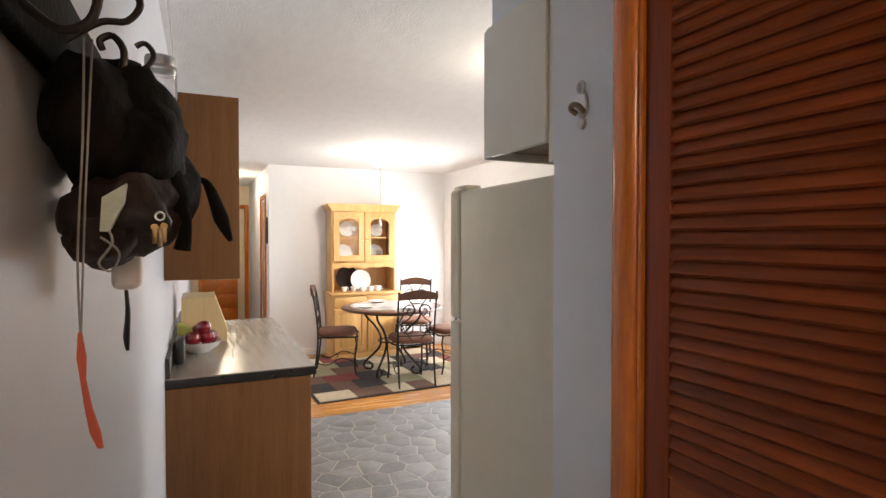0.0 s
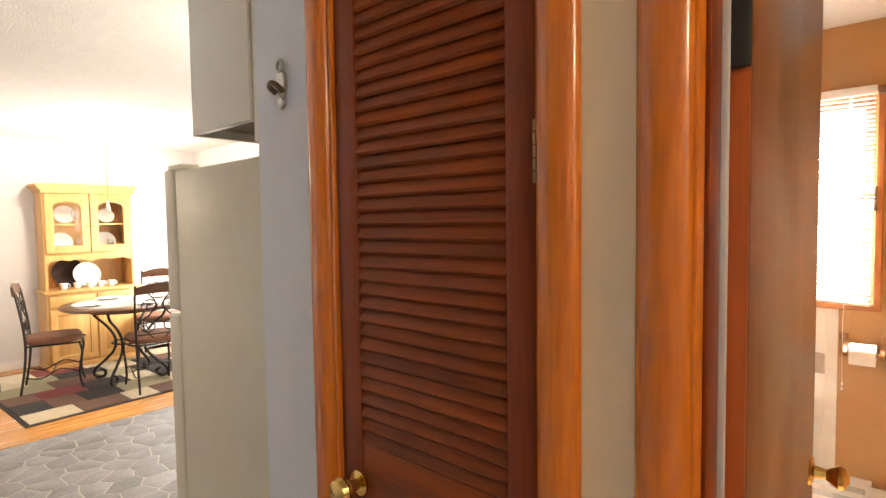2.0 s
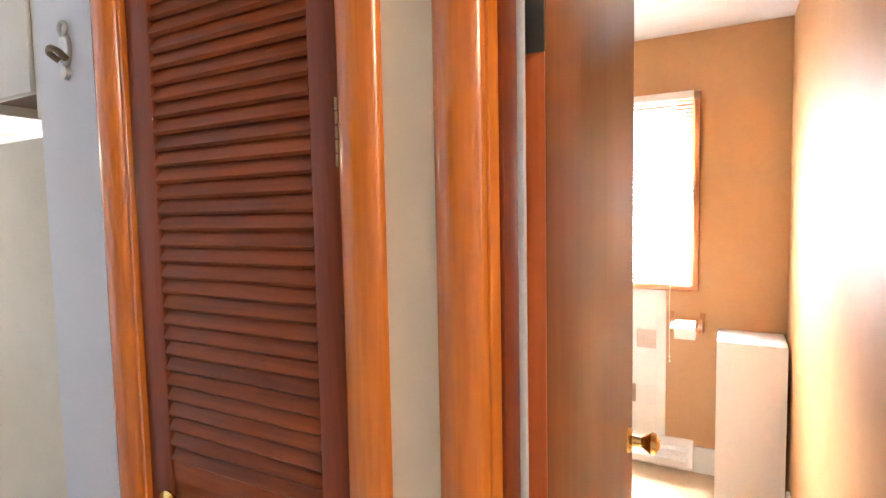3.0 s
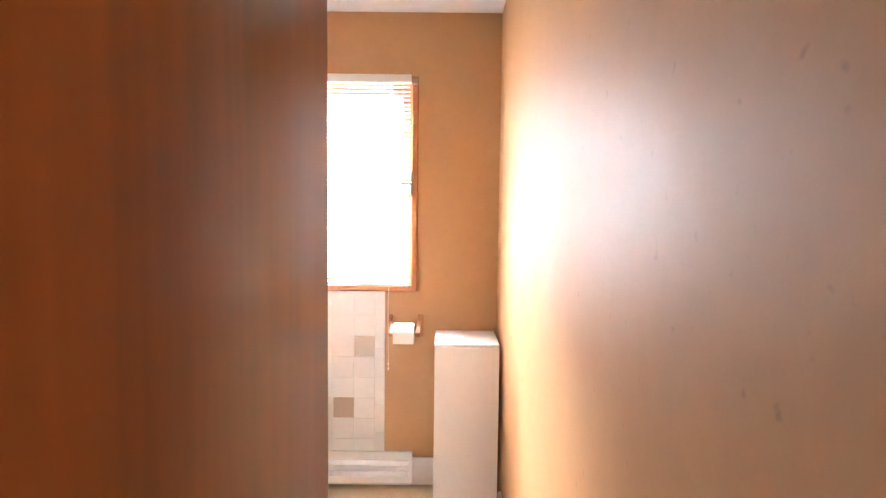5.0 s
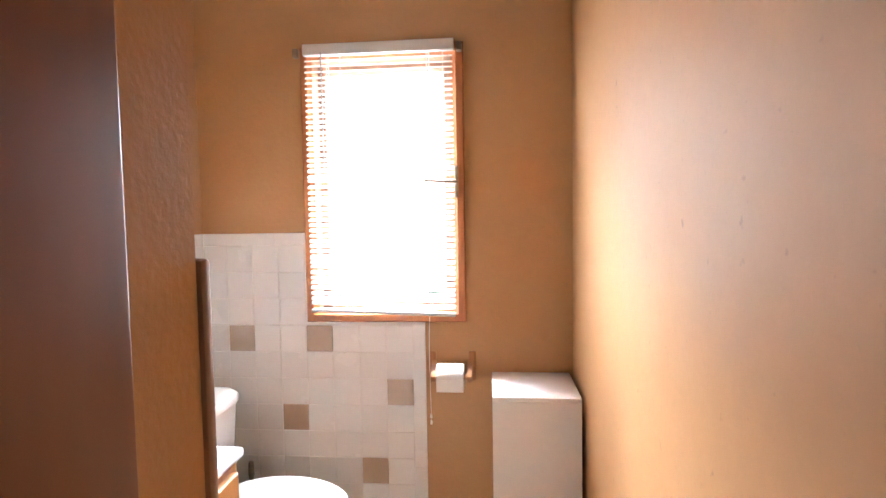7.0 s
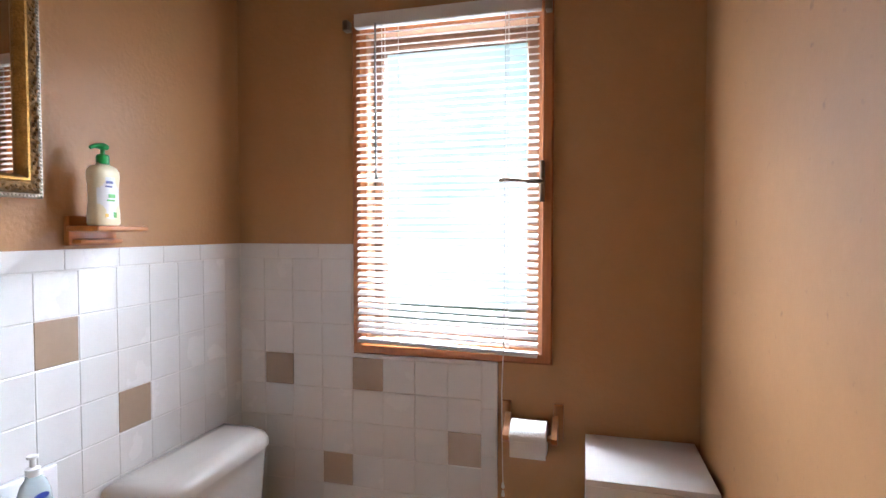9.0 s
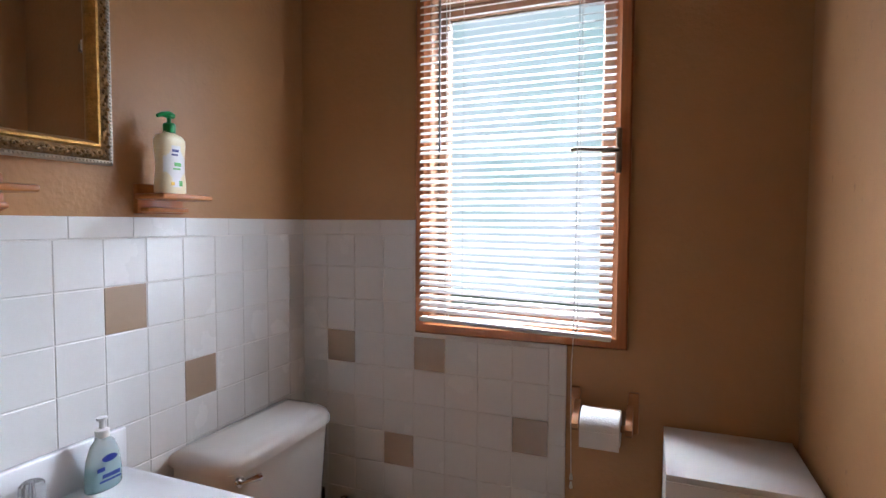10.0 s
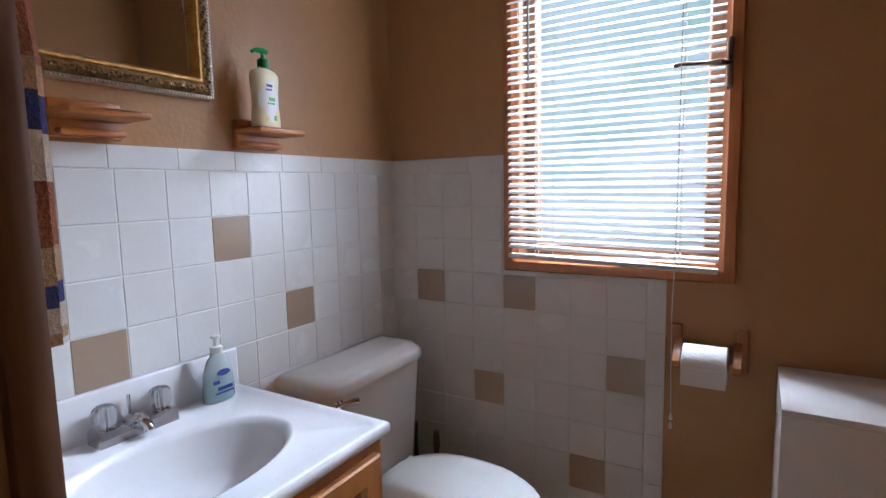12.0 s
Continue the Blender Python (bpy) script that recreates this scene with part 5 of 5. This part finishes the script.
# table
TX, TYD = -6.08, -1.52
tab = thing("dining_table", (TX, TYD, 0.012), "round dining table on a scrolled iron base", "table")
part("tabletop", lathe(bmesh.new(), [(0.001, 0.715), (0.52, 0.715), (0.555, 0.722), (0.565, 0.735), (0.555, 0.748), (0.50, 0.752), (0.001, 0.752)], 48), CHAIRWOOD, tab, "dark wood table rim")
part("inlay", lathe(bmesh.new(), [(0.001, 0.752), (0.46, 0.752), (0.46, 0.757), (0.001, 0.757)], 48), CHINA, tab, "pale stone table inlay")
part("apron_ring", tube(bmesh.new(), [(0.36 * math.cos(a), 0.36 * math.sin(a), 0.69) for a in [2 * math.pi * i / 36 for i in range(37)]], 0.010), IRON, tab)
for k in range(4):
    c, s = math.cos(math.pi / 4 + k * math.pi / 2), math.sin(math.pi / 4 + k * math.pi / 2)
    part("leg", tube(bmesh.new(), [(r * c, r * s, z) for r, z in ((0.36, 0.71), (0.33, 0.62), (0.22, 0.52), (0.14, 0.40), (0.15, 0.28), (0.25, 0.17), (0.34, 0.09), (0.35, 0.03), (0.30, 0.012), (0.25, 0.03), (0.25, 0.07), (0.285, 0.085))], 0.013), IRON, tab, "scrolled iron leg")
part("stretcher_ring", tube(bmesh.new(), [(0.15 * math.cos(a), 0.15 * math.sin(a), 0.36) for a in [2 * math.pi * i / 28 for i in range(29)]], 0.008), IRON, tab)
for k in range(4):
    a = k * math.pi / 2 + 0.2
    st = thing("place_setting", (TX + 0.33 * math.cos(a), TYD + 0.33 * math.sin(a), 0.012 + 0.7575), "white plate laid on the dining table", "plate", "plates on the table")
    part("dish", lathe(bmesh.new(), [(0.001, 0), (0.07, 0.001), (0.125, 0.014), (0.122, 0.017), (0.07, 0.006), (0.001, 0.005)], 26), CHINA, st)


# chairs: built once facing +x
def spiral(cy0, cz0, r0, turns, s, up=1, n=16):
    return [(cy0 + s * r0 * (1 - 0.75 * i / n) * math.cos(turns * 2 * math.pi * i / n), cz0 + up * r0 * (1 - 0.75 * i / n) * math.sin(turns * 2 * math.pi * i / n)) for i in range(n + 1)]


chair = thing("dining_chair", (0, 0, 0), "wrought iron dining chair with brown cushion and wooden rail", "chair", "chairs round the table")
part("seat", rings(bmesh.new(), [[(0.215 * k * math.copysign(abs(math.cos(a)) ** 0.55, math.cos(a)), 0.215 * k * math.copysign(abs(math.sin(a)) ** 0.55, math.sin(a)), z) for a in [2 * math.pi * i / 32 for i in range(32)]] for k, z in ((0.93, 0.435), (1.0, 0.445), (1.0, 0.475), (0.92, 0.495), (0.6, 0.503), (0.2, 0.505))]), CUSHION, chair, "brown suede seat cushion")
part("seat_frame", tube(bmesh.new(), [(x, y, 0.428) for x, y in ((-0.195, -0.19), (0.20, -0.195), (0.205, 0.0), (0.20, 0.195), (-0.195, 0.19), (-0.195, -0.19))], 0.009), IRON, chair)
for s in (-1, 1):
    part("back_post", tube(bmesh.new(), [(-0.25, s * 0.19, 0.0), (-0.215, s * 0.19, 0.22), (-0.20, s * 0.19, 0.43), (-0.215, s * 0.195, 0.65), (-0.25, s * 0.20, 0.88), (-0.275, s * 0.20, 0.97)], 0.010), IRON, chair)
    part("front_leg", tube(bmesh.new(), [(0.195, s * 0.19, 0.43), (0.215, s * 0.195, 0.34), (0.195, s * 0.19, 0.22), (0.19, s * 0.185, 0.10), (0.215, s * 0.19, 0.0)], 0.010), IRON, chair)
    part("scroll", tube(bmesh.new(), [(-0.225 - 0.08 * (z - 0.68), y, z) for y, z in spiral(s * 0.075, 0.77, 0.075, 1.3, s)], 0.006), IRON, chair)
    part("scroll", tube(bmesh.new(), [(-0.215 - 0.06 * (z - 0.6), y, z) for y, z in spiral(s * 0.085, 0.60, 0.070, 1.2, s, -1)], 0.006), IRON, chair)
    part("back_curve", tube(bmesh.new(), [(-0.203, s * 0.02, 0.45), (-0.21, s * 0.10, 0.54), (-0.215, s * 0.15, 0.64), (-0.225, s * 0.08, 0.70), (-0.24, s * 0.03, 0.80), (-0.255, s * 0.10, 0.90)], 0.006), IRON, chair)
    part("side_stretcher", tube(bmesh.new(), [(-0.225, s * 0.19, 0.16), (-0.10, s * 0.188, 0.13), (0.05, s * 0.186, 0.20), (0.192, s * 0.187, 0.15)], 0.006), IRON, chair)
part("stretcher", tube(bmesh.new(), [(-0.02, -0.187, 0.16), (0.0, -0.08, 0.20), (0.0, 0.08, 0.20), (-0.02, 0.187, 0.16)], 0.006), IRON, chair)
part("lower_rail", tube(bmesh.new(), [(-0.205, -0.19, 0.52), (-0.207, 0, 0.515), (-0.205, 0.19, 0.52)], 0.006), IRON, chair)
part("top_rail", rings(bmesh.new(), [[(x0 - 0.012, y, z0), (x0 + 0.010, y, z0), (x0 + 0.004, y, z1), (x0 - 0.018, y, z1)] for y, x0, z0, z1 in [(-0.21 + 0.42 * i / 12, -0.262 - 0.018 * math.sin(math.pi * i / 12), 0.885 + 0.010 * math.sin(math.pi * i / 12), 0.945 + 0.045 * math.sin(math.pi * i / 12)) for i in range(13)]]), CHAIRWOOD, chair, "curved dark wood top rail")
chair.matrix_basis = pose(-5.62, -1.47, 0.012, 0, 0, 176)
copy_thing(chair, pose(-6.31, -2.08, 0.012, 0, 0, 74))
copy_thing(chair, pose(-6.74, -1.00, 0.012, 0, 0, -28))
copy_thing(chair, pose(-5.95, -0.86, 0.012, 0, 0, -84))

# rug, laid in blocks
rug = thing("area_rug", (-6.24, -1.56, 0), "patchwork rug of black, beige, brown and burgundy blocks", "rug", rz=3)
rnd = random.Random(11)
part("border", boxes((-0.93, 0.93, -1.00, 1.00, 0, 0.007)), RUGS[0], rug, "dark rug border")
xs, last = -0.90, None
for i in range(6):
    w = (0.32, 0.27, 0.31, 0.29, 0.33, 0.28)[i]
    ys = -0.97
    while ys < 0.96:
        hgt = min(0.97 - ys, rnd.choice((0.24, 0.30, 0.36, 0.42)))
        c = rnd.choice([k for k in (0, 1, 1, 2, 2, 3, 4, 4, 1, 0) if k != last])
        last = c
        part("block", box(xs + 0.002, xs + w - 0.002, ys + 0.002, ys + hgt - 0.002, 0.007, 0.012), RUGS[c], rug)
        ys += hgt
    xs += w

# ---- wall tiles ----
P, G = 0.110, 0.0012
TZ = 1.348


@functools.lru_cache(None)
def tile_mesh(w, h, tan):
    """A glazed tile lying in x-z, its face towards -y."""
    b, d = 0.0012, 0.006
    bm = bmesh.new()
    rings(bm, [[(0, 0, 0), (w, 0, 0), (w, 0, h), (0, 0, h)], [(0, -d + 0.0008, 0), (w, -d + 0.0008, 0), (w, -d + 0.0008, h), (0, -d + 0.0008, h)], [(b, -d, b), (w - b, -d, b), (w - b, -d, h - b), (b, -d, h - b)]])
    return mesh_of("tile", bm, TILE_TAN if tan else TILE, False)


def tiles(parent, u0, u1, first, pitch, tans, m, holes=()):
    """Rows of square tiles and a cap row; u runs along the wall, m lays the wall's x-z plane into the room."""
    k0 = math.floor((u0 - first) / pitch + 1e-6)
    k1 = math.ceil((u1 - first) / pitch - 1e-6)
    rnd = random.Random(5)
    for k in range(k0, k1):
        a, b = max(u0, first + k * pitch), min(u1, first + (k + 1) * pitch)
        if b - a < 0.012:
            continue
        for r in range(12):
            z1 = TZ - r * P
            z0 = z1 - P
            if any(a < hu1 - 0.004 and b > hu0 + 0.004 and z1 > hz0 + 0.004 for hu0, hu1, hz0 in holes):
                z1 = min(z1, min(h[2] for h in holes))
                if z1 - z0 < 0.012 or any(a >= h[0] - 0.05 and b <= h[1] + 0.05 and z0 > h[2] - 0.001 for h in holes):
                    continue
            me = tile_mesh(round(b - a - 2 * G, 4), round(z1 - z0 - 2 * G, 4), (k, r) in tans)
            piece("tile", me, parent, m @ pose(a + G, 0, z0 + G, rnd.uniform(-0.12, 0.12), 0, rnd.uniform(-0.12, 0.12)))


def cap_row(parent, u0, u1, step, m):
    u = u0
    while u < u1 - 0.01:
        w = min(step, u1 - u)
        piece("cap_tile", tile_mesh(round(w - 2 * G, 4), round(0.050 - 2 * G, 4), False), parent, m @ pose(u + G, 0, TZ + G))
        u += step


structure("grout_window_wall", boxes((XL, -1.066, -0.0066, 0, 0, 1.397), (-1.066, -0.584, -0.0066, 0, 0, 1.033)), GROUT)
structure("grout_basin_wall", boxes((XL, XL + 0.0066, -1.430, -0.0066, 0, 1.397)), GROUT)
mw = pose(0, -0.002, 0)
tiles(wall_window, XL + 0.009, -1.067, -1.075, P, {(-3, 3), (-1, 6)}, mw)
under = {(0, 3), (-1, 6), (3, 5), (2, 8)}
for k in range(-4, 4):
    for r in range(2, 12):
        a, b = max(XL + 0.009, -1.075 + k * P), -1.075 + (k + 1) * P
        z1, z0 = TZ - r * P, TZ - (r + 1) * P
        if k < 0:
            continue
        if z0 > 1.02:
            continue
        z1 = min(z1, 1.032)
        if z1 - z0 < 0.006:
            continue
        piece("tile", tile_mesh(round(b - a - 2 * G, 4), round(z1 - z0 - 2 * G, 4), (k, r) in under), wall_window, mw @ pose(a + G, 0, z0 + G, random.Random(k * 40 + r).uniform(-0.12, 0.12), 0, random.Random(k * 41 + r).uniform(-0.12, 0.12)))
z = 1.032
while z > 0.02:
    piece("edge_tile", tile_mesh(0.050, round(min(0.15, z) - 2 * G, 4), False), wall_window, mw @ pose(-0.635 + G, 0, max(0, z - 0.15) + G))
    z -= 0.15
cap_row(wall_window, XL + 0.009, -1.067, 0.152, mw)
ml = Matrix.Translation((XL + 0.002, 0, 0)) @ Matrix.Rotation(radians(90), 4, "Z")
tiles(wall_basin, -1.429, -0.011, -0.745, 0.109, {(0, 1), (2, 3), (-3, 3)}, ml)
cap_row(wall_basin, -1.429, -0.011, 0.152, ml)

# ---- floor pieces ----
rnd = random.Random(21)
seeds = []
for i in range(16):
    for j in range(17):
        seeds.append((-4.98 + 0.155 * i + rnd.uniform(-0.062, 0.062), -3.70 + 0.155 * j + rnd.uniform(-0.062, 0.062)))


def cell(k):
    x, y = seeds[k]
    poly = [(x - 0.4, y - 0.4), (x + 0.4, y - 0.4), (x + 0.4, y + 0.4), (x - 0.4, y + 0.4)]
    cuts = [((sx - x), (sy - y), 0.5 * math.hypot(sx - x, sy - y) - 0.004) for sx, sy in seeds if 0 < math.hypot(sx - x, sy - y) < 0.5]
    cuts += [(1, 0, -2.60 - x), (-1, 0, x + 4.90), (0, 1, -1.25 - y), (0, -1, y - YH)]
    for nx, ny, d in cuts:
        ln = math.hypot(nx, ny)
        nx, ny = nx / ln, ny / ln
        res = []
        for a, b in zip(poly, poly[1:] + poly[:1]):
            da, db = (a[0] - x) * nx + (a[1] - y) * ny - d, (b[0] - x) * nx + (b[1] - y) * ny - d
            if da <= 0:
                res.append(a)
            if da * db < 0:
                t = da / (da - db)
                res.append((a[0] + (b[0] - a[0]) * t, a[1] + (b[1] - a[1]) * t))
        poly = res
        if len(poly) < 3:
            return None
    return [(a - x, b - y) for a, b in poly]


for k, (x, y) in enumerate(seeds):
    poly = cell(k) if -4.95 < x < -2.6 and y < -1.25 else None
    if poly:
        ob = new("flagstone", mesh_of("flagstone", rings(bmesh.new(), [[(a, b, 0) for a, b in poly], [(a, b, 0.0012) for a, b in poly], [(a * 0.97, b * 0.97, 0.0018) for a, b in poly]]), STONE))
        ob.parent, ob.location = floor_kitchen, (x, y, 0)

plank_me = {L: mesh_of("plank", box(0.0006, 0.0824, 0.0006, L - 0.0006, 0, 0.006, 0.001, 1), PLANK) for L in (0.9, 1.1, 0.7)}
x, row = -7.41, 0
while x < -4.96:
    y = YH + 0.002 - (row * 0.37) % 0.6
    while y < -0.3:
        L = rnd.choice((0.9, 1.1, 0.7))
        if y < YH:
            y += 0.1
            continue
        if y + L > -0.27:
            L = 0.7
            y = min(y, -0.275 - L)
        piece("plank", plank_me[L], floor_dining, Matrix.Translation((x, y, -0.006)))
        y += L
    x += 0.083
    row += 1
